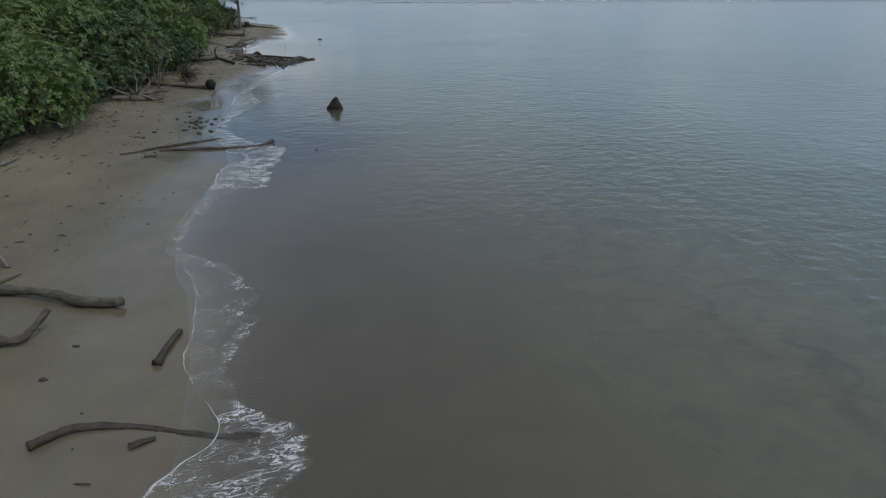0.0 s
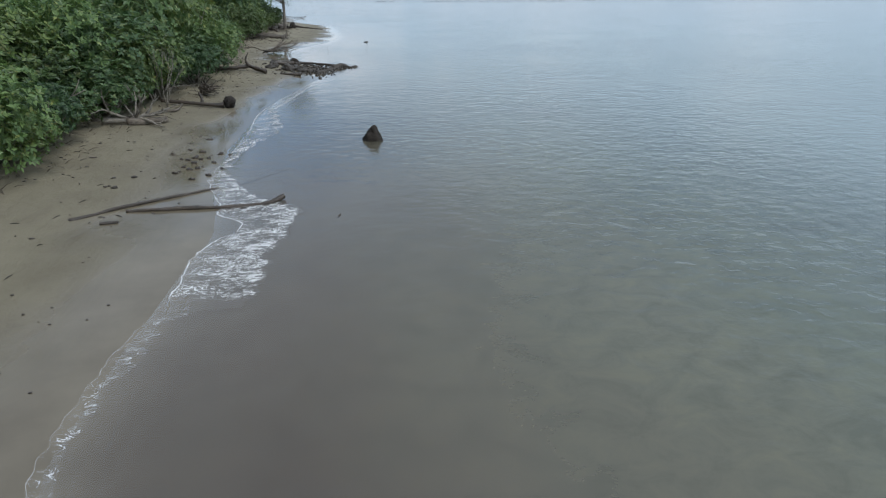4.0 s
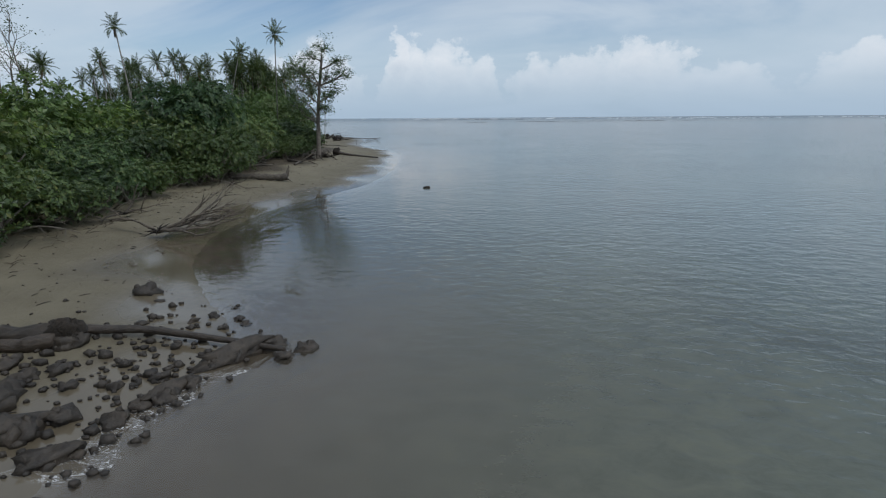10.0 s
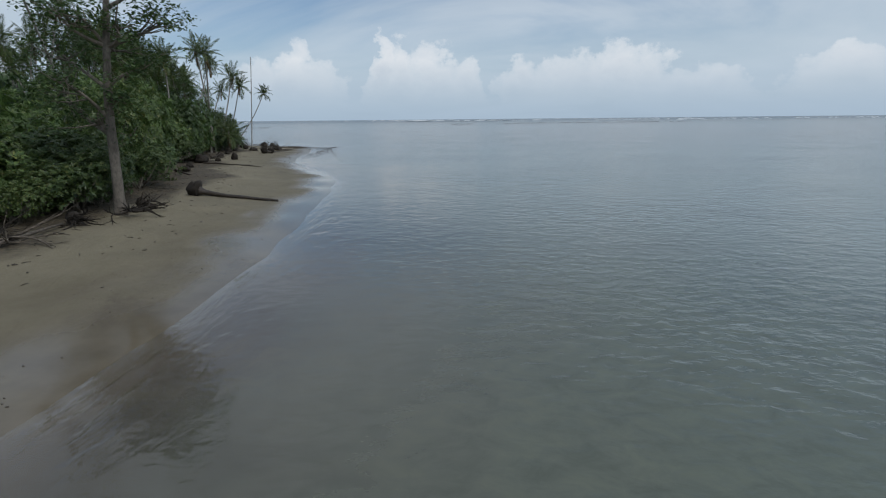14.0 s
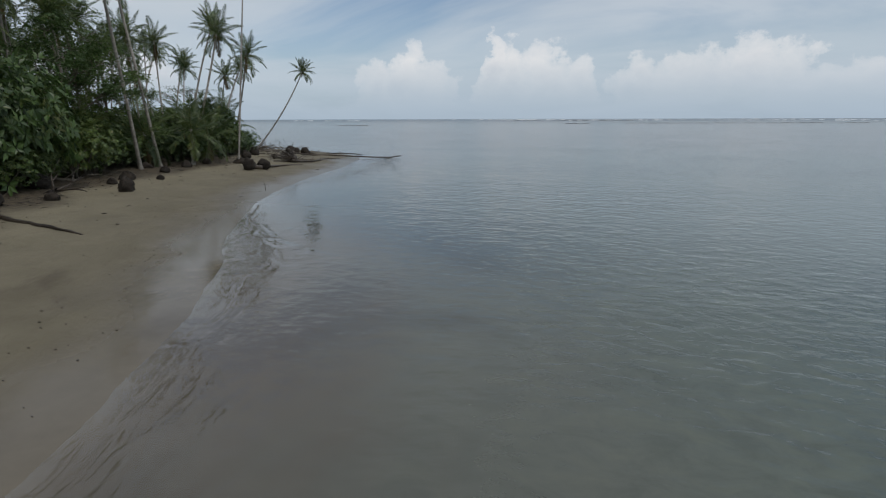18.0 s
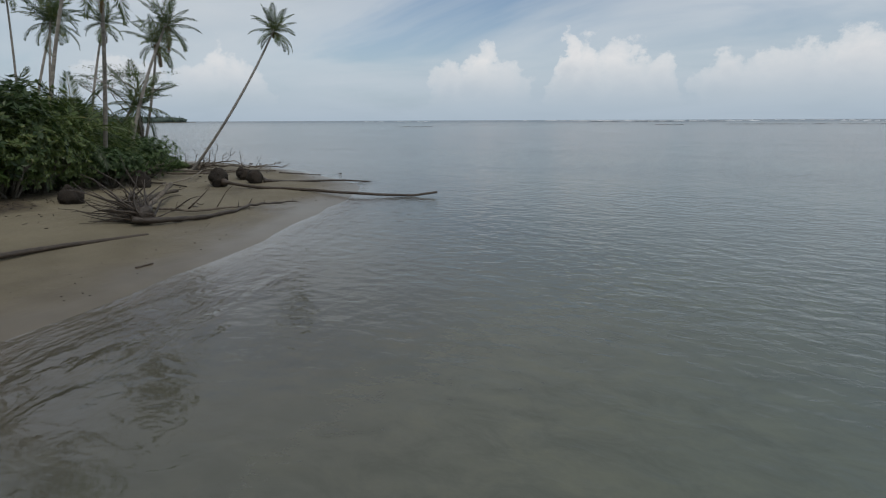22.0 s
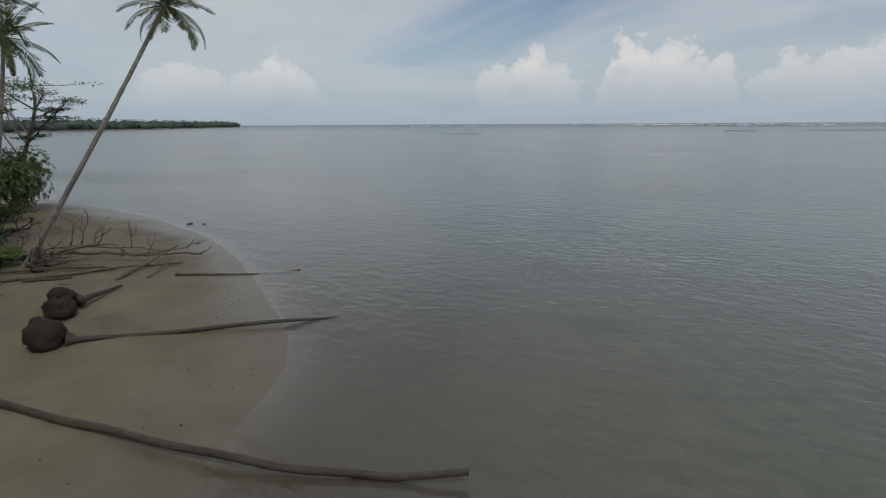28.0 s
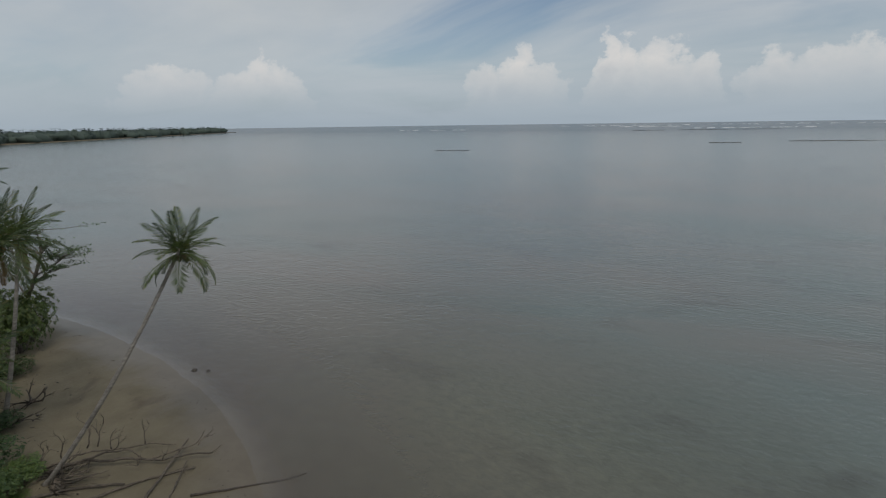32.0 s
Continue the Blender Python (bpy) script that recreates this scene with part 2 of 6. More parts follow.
def water_material():
    m, tree, shade, out, at, _ = material("lagoon_water")
    link = tree.links.new
    depth = attribute(tree, "depth")
    patches = noise_node(tree, mapped(tree, at, (0.045, 0.02, 1), 8), 1.0, 5, 0.6)
    d = math_node(tree, "ADD", depth, math_node(tree, "MULTIPLY", math_node(tree, "SUBTRACT", patches, 0.5), 0.9))
    place = tree.nodes.new("ShaderNodeSeparateXYZ")
    link(at, place.inputs[0])
    shoal = math_node(tree, "DIVIDE", d, 2.0)
    # stirred-up brown water along the first beach, paler and clearer farther on
    brown = ramp(tree, shoal, [(0.01, (0.074, 0.056, 0.043)), (0.04, (0.076, 0.061, 0.046)), (0.10, (0.098, 0.088, 0.064)), (0.20, (0.104, 0.104, 0.075)), (0.36, (0.092, 0.105, 0.078)), (0.62, (0.080, 0.102, 0.087)), (1.0, (0.110, 0.143, 0.130))])
    pale = ramp(tree, shoal, [(0.01, (0.108, 0.084, 0.062)), (0.06, (0.106, 0.090, 0.068)), (0.10, (0.108, 0.117, 0.097)), (0.26, (0.086, 0.108, 0.088)), (0.55, (0.088, 0.117, 0.101)), (1.0, (0.125, 0.163, 0.150))])
    farther = ramp(tree, math_node(tree, "DIVIDE", place.outputs[1], 250.0), [(0.18, grey(0.0)), (0.50, grey(1.0)), (0.66, grey(1.0)), (0.75, grey(0.3))])
    color = mix_color(tree, farther, brown, pale)
    clear = ramp(tree, math_node(tree, "DIVIDE", depth, 0.6), [(0.0, grey(0.0)), (0.08, grey(0.14)), (0.20, grey(0.42)), (0.45, grey(0.85)), (1.0, grey(0.99))], "B_SPLINE")
    # murky body over the sand, mirror-like skin over both
    body, through_it, gloss = (tree.nodes.new("ShaderNodeBsdf" + k) for k in ("Diffuse", "Transparent", "Glossy"))
    skin, mixed, top = tree.nodes.new("ShaderNodeLayerWeight"), tree.nodes.new("ShaderNodeMixShader"), tree.nodes.new("ShaderNodeMixShader")
    grass = ramp(tree, noise_node(tree, mapped(tree, at, (0.10, 0.16, 1), 20, (2, 5, 0)), 1.0, 5, 0.6, 0.5), [(0.56, grey(1.0)), (0.70, grey(0.62))])
    color = mix_color(tree, 1.0, color, grass, "MULTIPLY")
    # weed, sand and stones on the bed, seen through the shallow water
    mottle = noise_node(tree, mapped(tree, at, (1.0, 1.5, 1), 18, (4, 2, 0)), 1.0, 5, 0.66, 0.6)
    bed = ramp(tree, mottle, [(0.34, (0.80, 0.81, 0.79)), (0.50, (1.0, 0.99, 0.98)), (0.66, (1.15, 1.12, 1.05))])
    seen = ramp(tree, math_node(tree, "DIVIDE", depth, 2.4), [(0.06, grey(0.45)), (0.2, grey(1.0)), (0.5, grey(0.8)), (0.95, grey(0.3))])
    color = mix_color(tree, seen, color, mix_color(tree, 1.0, color, bed, "MULTIPLY"))
    # brown silt drifting off the point
    silt = ramp(tree, noise_node(tree, mapped(tree, at, (0.014, 0.03, 1), 12, (1, 3, 0)), 1.0, 5, 0.55, 0.3), [(0.36, grey(0.0)), (0.60, grey(0.8))])
    silt = math_node(tree, "MULTIPLY", silt, ramp(tree, math_node(tree, "DIVIDE", place.outputs[1], 1000.0), [(0.212, grey(0.0)), (0.245, grey(1.0)), (0.42, grey(0.8)), (0.6, grey(0.0))]))
    color = mix_color(tree, silt, color, (0.175, 0.150, 0.126))
    # blue open sea beyond the reef, darkened in colour for its weaker sky reflection
    far_sea_dim = ramp(tree, math_node(tree, "DIVIDE", place.outputs[1], 4000.0), [(0.12, grey(0.0)), (0.34, grey(1.0))])
    color = mix_color(tree, far_sea_dim, color, (0.035, 0.078, 0.112))
    link(color, body.inputs["Color"])
    link(ramp(tree, math_node(tree, "DIVIDE", depth, 2.4), [(0.05, grey(0.02)), (0.5, grey(0.06)), (0.98, grey(0.13))]), gloss.inputs["Roughness"])
    skin.inputs["Blend"].default_value = 0.5
    mirror = math_node(tree, "ADD", math_node(tree, "MULTIPLY", math_node(tree, "POWER", skin.outputs["Facing"], 4.0), 0.88), 0.05)
    # mirror dimmed far out too, standing in for waves tilted off the low sky
    mirror = math_node(tree, "MULTIPLY", mirror, math_node(tree, "SUBTRACT", 1.0, math_node(tree, "MULTIPLY", far_sea_dim, 0.32)))
    for socket, source in ((mixed.inputs[0], clear), (mixed.inputs[1], through_it.outputs[0]), (mixed.inputs[2], body.outputs[0]), (top.inputs[0], mirror), (top.inputs[1], mixed.outputs[0]), (top.inputs[2], gloss.outputs[0]), (out.inputs[0], top.outputs[0])):
        link(source, socket)
    swell = noise_node(tree, mapped(tree, at, (0.40, 0.60, 1), 22), 1.0, 3, 0.5, 0.3)
    ripple = noise_node(tree, mapped(tree, at, (1.5, 2.1, 1), 16), 1.0, 3, 0.5, 0.3)
    fine = noise_node(tree, mapped(tree, at, (4.5, 7.0, 1), -5), 1.0, 3, 0.55)
    follow = tree.nodes.new("ShaderNodeCombineXYZ")
    for k, (source, share) in enumerate(((depth, 42.0), (place.outputs[1], 0.55), (place.outputs[0], 0.55))):
        link(math_node(tree, "MULTIPLY", source, share), follow.inputs[k])
    lap = noise_node(tree, follow.outputs[0], 1.0, 3, 0.5, 0.5)
    # gusts and lulls on the open water, smooth water in the shallows, small laps over them in places
    calm = ramp(tree, noise_node(tree, mapped(tree, at, (0.05, 0.08, 1), 15), 1.0, 4, 0.6), [(0.35, grey(0.40)), (0.65, grey(1.0))])
    calm = math_node(tree, "MULTIPLY", calm, math_node(tree, "ADD", math_node(tree, "MULTIPLY", depth, 1.1), 0.12, clamp=True))
    spots = ramp(tree, noise_node(tree, mapped(tree, at, (0.13, 0.09, 1), 30), 1.0, 3, 0.5), [(0.40, grey(0.05)), (0.62, grey(1.0))])
    edge = ramp(tree, math_node(tree, "DIVIDE", depth, 0.25), [(0.0, grey(0.3)), (0.3, grey(1.0)), (0.6, grey(0.8)), (0.85, grey(0.0))], "EASE")
    # the wind reaches the open point
    windy = ramp(tree, math_node(tree, "DIVIDE", place.outputs[1], 250.0), [(0.62, grey(0.0)), (0.78, grey(0.55))])
    calm = math_node(tree, "MAXIMUM", calm, windy)

    def level(value, share):
        return math_node(tree, "MULTIPLY", math_node(tree, "SUBTRACT", value, 0.5), share)

    h = math_node(tree, "ADD", level(swell, 0.8), math_node(tree, "ADD", level(ripple, 0.95), level(fine, 0.09)))
    livelier = ramp(tree, math_node(tree, "DIVIDE", place.outputs[1], 250.0), [(0.58, grey(1.15)), (0.66, grey(2.4)), (0.77, grey(2.4)), (0.82, grey(1.15))])
    laps = math_node(tree, "MULTIPLY", math_node(tree, "MULTIPLY", math_node(tree, "MULTIPLY", level(lap, 1.0), livelier), edge), spots)
    h = math_node(tree, "ADD", math_node(tree, "MULTIPLY", h, calm), laps)
    wave = tree.nodes.new("ShaderNodeBump")
    wave.inputs["Strength"].default_value, wave.inputs["Distance"].default_value = 0.42, 0.22
    link(h, wave.inputs["Height"])
    for node in (gloss, skin):
        link(wave.outputs[0], node.inputs["Normal"])
    tree.nodes.remove(shade)
    return m


def foam_material():
    m, tree, shade, out, at, _ = material("foam")
    link = tree.links.new
    shade.inputs["Base Color"].default_value = (0.78, 0.77, 0.75, 1)
    shade.inputs["Roughness"].default_value = 0.7
    lace, rim = attribute(tree, "lace"), attribute(tree, "rim")

    def web(scale, turn, twist):
        n = noise_node(tree, mapped(tree, at, scale, turn), 1.0, 5, 0.62, twist)
        return math_node(tree, "ABSOLUTE", math_node(tree, "SUBTRACT", n, 0.5))

    patch = ramp(tree, noise_node(tree, mapped(tree, at, (1.0, 2.4, 1), 12), 0.9, 5, 0.65), [(0.34, grey(0.0)), (0.66, grey(1.0))])
    wide = math_node(tree, "MULTIPLY", lace, math_node(tree, "ADD", math_node(tree, "MULTIPLY", patch, 0.055), 0.010))
    coarse = math_node(tree, "MULTIPLY", math_node(tree, "SUBTRACT", wide, web((1.7, 4.6, 1), 10, 1.6)), 55.0, clamp=True)
    fine = math_node(tree, "MULTIPLY", math_node(tree, "SUBTRACT", math_node(tree, "MULTIPLY", wide, 0.8), web((5.0, 11.0, 1), -8, 1.8)), 40.0, clamp=True)
    film = math_node(tree, "MULTIPLY", math_node(tree, "MULTIPLY", patch, lace), 0.10)
    a = math_node(tree, "ADD", math_node(tree, "MAXIMUM", coarse, math_node(tree, "MULTIPLY", fine, 0.75)), film)
    a = math_node(tree, "MAXIMUM", math_node(tree, "MULTIPLY", a, 0.62), math_node(tree, "MULTIPLY", rim, ramp(tree, noise_node(tree, at, 1.3, 3), [(0.3, grey(0.25)), (0.6, grey(0.9))])))
    link(a, shade.inputs["Alpha"])
    return m


def leaf_material(name, dark, light, warm, gloss=0.45):
    m, tree, shade, out, at, island = material(name)
    link = tree.links.new
    info = tree.nodes.new("ShaderNodeObjectInfo")
    color = mix_color(tree, island, dark, light)
    tone = ramp(tree, math_node(tree, "FRACT", math_node(tree, "ADD", island, info.outputs["Random"])), [(0.86, grey(0.0)), (0.97, grey(0.75))])
    color = mix_color(tree, tone, color, warm)
    shift = mix_color(tree, info.outputs["Random"], (0.52, 0.60, 0.56), (1.36, 1.26, 0.92))
    color = mix_color(tree, 1.0, color, shift, "MULTIPLY")
    link(color, shade.inputs["Base Color"])
    shade.inputs["Roughness"].default_value = gloss
    soft = tree.nodes.new("ShaderNodeBsdfTranslucent")
    link(color, soft.inputs[0])
    both = tree.nodes.new("ShaderNodeMixShader")
    both.inputs[0].default_value = 0.34
    link(shade.outputs[0], both.inputs[1])
    link(soft.outputs[0], both.inputs[2])
    link(both.outputs[0], out.inputs[0])
    return m


def wood_material(name, dark, light, rough=0.8, along=(6, 6, 6), rings=0.0):
    m, tree, shade, out, at, _ = material(name)
    link = tree.links.new
    info = tree.nodes.new("ShaderNodeObjectInfo")
    grain = noise_node(tree, mapped(tree, at, along), 1.0, 6, 0.65)
    blot = noise_node(tree, at, 0.9, 4)
    color = ramp(tree, grain, [(0.3, dark), (0.72, light)])
    color = mix_color(tree, math_node(tree, "MULTIPLY", ramp(tree, blot, [(0.45, grey(0.0)), (0.65, grey(1.0))]), 0.45), color, tuple(c * 0.55 for c in dark))
    shift = mix_color(tree, info.outputs["Random"], (0.82, 0.82, 0.82), (1.16, 1.13, 1.08))
    link(mix_color(tree, 1.0, color, shift, "MULTIPLY"), shade.inputs["Base Color"])
    shade.inputs["Roughness"].default_value = rough
    cracks = noise_node(tree, mapped(tree, at, (along[0] * 3, along[1] * 3, along[2])), 1.0, 5, 0.7)
    bump(tree, shade, math_node(tree, "ADD", grain, math_node(tree, "MULTIPLY", cracks, 0.6)), 0.9, 0.05)
    return m


SAND, WATER, FOAM = sand_material(), water_material(), foam_material()
LEAF = leaf_material("shrub_leaves", (0.036, 0.078, 0.030), (0.122, 0.192, 0.072), (0.19, 0.22, 0.08), 0.5)
OLIVE = leaf_material("olive_leaves", (0.036, 0.068, 0.025), (0.112, 0.164, 0.055), (0.16, 0.17, 0.06))
LIME = leaf_material("lime_leaves", (0.075, 0.130, 0.028), (0.165, 0.245, 0.055), (0.24, 0.26, 0.06))
LEAF_DEEP = leaf_material("wood_leaves", (0.036, 0.072, 0.026), (0.108, 0.176, 0.056), (0.13, 0.17, 0.05))
FROND = leaf_material("palm_leaflets", (0.034, 0.062, 0.024), (0.094, 0.134, 0.046), (0.15, 0.135, 0.055), 0.42)
FROND_DRY = leaf_material("dry_fronds", (0.09, 0.065, 0.035), (0.16, 0.115, 0.06), (0.20, 0.15, 0.08), 0.7)
DRIFT = wood_material("weathered_wood", (0.040, 0.032, 0.025), (0.19, 0.160, 0.125), 0.8, (5, 5, 14))
WET_WOOD = wood_material("wet_wood", (0.022, 0.016, 0.011), (0.075, 0.056, 0.040), 0.45, (5, 5, 14))
PALE_WOOD = wood_material("bleached_wood", (0.12, 0.105, 0.085), (0.27, 0.245, 0.205), 0.85, (6, 6, 14))
PALM_BARK = wood_material("palm_bark", (0.15, 0.140, 0.124), (0.38, 0.355, 0.318), 0.85, (3, 3, 9))
STEM = wood_material("shrub_stems", (0.09, 0.078, 0.062), (0.25, 0.225, 0.185), 0.85, (6, 6, 4))
BARK = wood_material("tree_bark", (0.100, 0.085, 0.069), (0.26, 0.226, 0.186), 0.85, (7, 7, 3))
ROOT = wood_material("root_mat", (0.010, 0.0075, 0.005), (0.038, 0.028, 0.019), 0.9, (14, 14, 14))
ROCK = wood_material("wet_rock", (0.019, 0.015, 0.011), (0.072, 0.057, 0.042), 0.6, (4, 4, 4))

# ---- mesh helpers ----
class Shell:
    """Gathers points and faces for one mesh."""

    def __init__(self):
        self.v, self.f = [], []

    def tube(self, line, radii, sides=8, rough=0.0, rng=random, cap=True):
        start, n = len(self.v), len(line)
        up = Vector((0.31, 0.17, 0.93))
        for i, p in enumerate(line):
            p = Vector(p)
            way = Vector(line[min(i + 1, n - 1)]) - Vector(line[max(i - 1, 0)])
            way.normalize()
            side = way.cross(up)
            if side.length < 0.15:
                side = way.cross(Vector((1, 0, 0)))
            side.normalize()
            over = side.cross(way)
            for k in range(sides):
                a = 2 * math.pi * k / sides
                r = radii[i] * (1 + rough * rng.uniform(-1, 1))
                self.v.append(p + side * (r * math.cos(a)) + over * (r * math.sin(a)))
        for i in range(n - 1):
            for k in range(sides):
                a, b = start + i * sides + k, start + i * sides + (k + 1) % sides
                self.f.append((a, b, b + sides, a + sides))
        if cap:
            self.f.append(tuple(range(start + sides - 1, start - 1, -1)))
            self.f.append(tuple(range(start + (n - 1) * sides, start + n * sides)))

    def lump(self, at, size, rough=0.25, rng=random, rings=6, sides=9, cone=0.0):
        start = len(self.v)
        at = Vector(at)
        shift = Vector((rng.uniform(0, 50), rng.uniform(0, 50), rng.uniform(0, 50)))
        turn = rng.uniform(0, 6.28)
        for i in range(rings + 1):
            lat = math.pi * (i / rings - 0.5)
            for k in range(sides):
                a = 2 * math.pi * k / sides + turn
                d = Vector((math.cos(lat) * math.cos(a), math.cos(lat) * math.sin(a), math.sin(lat)))
                r = 1 + rough * 2 * noise.noise(d * 1.4 + shift) + rough * noise.noise(d * 3.5 + shift)
                taper = 1 - cone * d.z
                self.v.append(at + Vector((d.x * size[0] * taper, d.y * size[1] * taper, d.z * size[2])) * r)
        for i in range(rings):
            for k in range(sides):
                a, b = start + i * sides + k, start + i * sides + (k + 1) % sides
                self.f.append((a, b, b + sides, a + sides))

    def leaf(self, at, way, normal, length, width):
        start = len(self.v)
        side = way.cross(normal)
        mid = at + way * (length * 0.45) + normal * (length * 0.06)
        self.v += [at, mid + side * (width * 0.5), at + way * length - normal * (length * 0.08), mid - side * (width * 0.5)]
        self.f.append((start, start + 1, start + 2, start + 3))

    def mesh(self, name, mat, smooth=True):
        me = bpy.data.meshes.new(name)
        me.from_pydata([tuple(p) for p in self.v], [], self.f)
        me.materials.append(mat)
        if smooth:
            me.shade_smooth()
        me.update()
        return me


def part(name, shell, mat, parent, label="", smooth=True):
    me = shell if isinstance(shell, bpy.types.Mesh) else shell.mesh(name, mat, smooth)
    ob = new(name, me)
    ob.parent = parent
    return tagged(ob, label)


def thing(name, at, label, category, group="", kind=""):
    ob = new(name)
    ob.location = at
    return tagged(ob, label, category, group, kind)


def smooth_line(pts, n=5):
    out = []
    for i in range(len(pts) - 1):
        a, b, c, d = pts[max(i - 1, 0)], pts[i], pts[i + 1], pts[min(i + 2, len(pts) - 1)]
        for k in range(n):
            t = k / n
            out.append(0.5 * ((2 * b) + (c - a) * t + (2 * a - 5 * b + 4 * c - d) * t * t + (3 * b - a - 3 * c + d) * t ** 3))
    return out + [pts[-1]]


# ---- the shore: one line, land on its left ----
SHORE = [(-2.0, -400), (-2.2, -40), (-2.4, 0), (-2.5, 5), (-2.9, 9.5), (-3.5, 12), (-4.5, 15.4), (-4.5, 18), (-4.2, 21), (-3.9, 24), (-4.5, 27), (-5.3, 30.5), (-5.4, 35), (-5.3, 40), (-5.2, 44), (-4.6, 48), (-3.7, 52.5),
         (-2.8, 56), (-2.1, 59.5), (-2.3, 62), (-1.7, 64.4), (-1.0, 66.2), (-2.6, 69), (-5.5, 73), (-7.6, 79), (-7.2, 87), (-5.8, 92), (-3.9, 97), (-2.6, 102), (-2.0, 110), (-1.9, 118), (-2.4, 127), (-3.0, 136),
         (-4.2, 145), (-7.2, 153), (-11.0, 160), (-13.5, 166), (-15.5, 173), (-16.9, 182), (-17.5, 190), (-18.6, 196), (-20.0, 203), (-21.9, 208.4), (-25.2, 211.6), (-31.6, 216.4),
         (-37, 219.6), (-44.4, 222.6), (-54.7, 225.3), (-64, 226.5), (-80, 226), (-120, 216), (-400, 150), (-5000, -300)]


def rounded(points, step):
    """A smooth line through the points, with small bays and cusps near the beach."""
    out = []
    for i in range(len(points) - 1):
        a, b, c, d = (np.array(points[min(max(k, 0), len(points) - 1)], float) for k in (i - 1, i, i + 1, i + 2))
        far = np.hypot(*(c - b))
        n = 1 if far > 60 else max(1, int(far / step))
        for k in range(n):
            t = k / n
            p = 0.5 * (2 * b + (c - a) * t + (2 * a - 5 * b + 4 * c - d) * t * t + (3 * b - a - 3 * c + d) * t ** 3) if n > 1 else b
            out.append(p + np.array([0.22 * noise.noise(Vector((p[1] * 0.33 + p[0] * 0.2, 3.1, 0))) + 0.10 * noise.noise(Vector((p[1] * 0.9, 7.7, p[0]))), 0]))
    return np.array(out + [np.array(points[-1], float)])


LINE = rounded(SHORE, 1.6)
RISING = LINE[:int(np.argmax(LINE[:, 1] > 224))]


def line_distance(line, x, y, reach=None):
    """Signed metres to a line, positive on its left; with a reach, only the points near each piece of it are looked at."""
    best, sign = np.full(x.shape, 1e9), np.ones(x.shape)
    for (ax, ay), (bx, by) in zip(line[:-1], line[1:]):
        k = slice(None)
        if reach:
            k = np.nonzero((x > min(ax, bx) - reach) & (x < max(ax, bx) + reach) & (y > min(ay, by) - reach) & (y < max(ay, by) + reach))[0]
            if not len(k):
                continue
        dx, dy, px, py = bx - ax, by - ay, x[k], y[k]
        s = np.clip(((px - ax) * dx + (py - ay) * dy) / (dx * dx + dy * dy), 0, 1)
        d = np.hypot(px - ax - s * dx, py - ay - s * dy)
        near = d < best[k] - 1e-9
        best[k] = np.where(near, d, best[k])
        sign[k] = np.where(near, np.where(dx * (py - ay) - dy * (px - ax) > 0, 1.0, -1.0), sign[k])
    return best * sign


def shore_distance(x, y):
    """Metres inland from the water's edge; negative out at sea."""
    x, y = np.asarray(x, float), np.asarray(y, float)
    fx, fy = x.ravel(), y.ravel()
    d = line_distance(np.array(SHORE, float), fx, fy)
    close = np.nonzero(np.abs(d) < 12)[0]
    if len(close):
        fine = line_distance(LINE, fx[close], fy[close], 16)
        share = np.clip((12 - np.abs(d[close])) / 4, 0, 1)
        d[close] = d[close] * (1 - share) + fine * share
    return d.reshape(x.shape)


def ground_height(x, y):
    d = shore_distance(x, y)
    wave = 0.05 * np.sin(x * 0.6 + y * 0.23) * np.cos(y * 0.31 - x * 0.2) + 0.035 * np.sin(y * 0.9 + 1.7 * np.sin(x * 0.5))
    land = np.minimum(np.clip(d * 0.080, 0, 0.62), np.interp(y, [188, 200], [0.62, 0.38])) + np.clip(d - 7.5, 0, 8) * np.interp(y, [188, 200], [0.06, 0.03])
    sea = np.clip(d * 0.12, -0.10, 0) + np.clip((d + 0.8) * 0.022, -0.2, 0) + np.clip((d + 9) * 0.085, -2.0, 0)
    return np.where(d > 0, land + wave * np.clip(d / 3 + 0.08, 0, 1), sea + wave * 0.3 * np.clip(-d / 3 + 0.25, 0, 1))


TABLE_X, TABLE_Y = np.arange(-110, 20.1, 0.5), np.arange(-40, 250.1, 0.5)
TABLE = ground_height(*np.meshgrid(TABLE_X, TABLE_Y)).tolist()


def height(x, y):
    """The ground's height, from a half-metre table."""
    i, j = min(max((y + 40) * 2, 0), len(TABLE_Y) - 1.01), min(max((x + 110) * 2, 0), len(TABLE_X) - 1.01)
    r, c = int(i), int(j)
    u, v = i - r, j - c
    return (TABLE[r][c] * (1 - v) + TABLE[r][c + 1] * v) * (1 - u) + (TABLE[r + 1][c] * (1 - v) + TABLE[r + 1][c + 1] * v) * u


def steps(lo, hi, step, far_lo, far_hi, grow=1.35):
    mid = list(np.arange(lo, hi + 1e-6, step))
    out, s = [], step
    while (out[-1] if out else lo) > far_lo:
        s *= grow
        out.append(max(far_lo, (out[-1] if out else lo) - s))
    more, s = [], step
    while (more[-1] if more else hi) < far_hi:
        s *= grow
        more.append(min(far_hi, (more[-1] if more else hi) + s))
    return np.array(out[::-1] + mid + more)


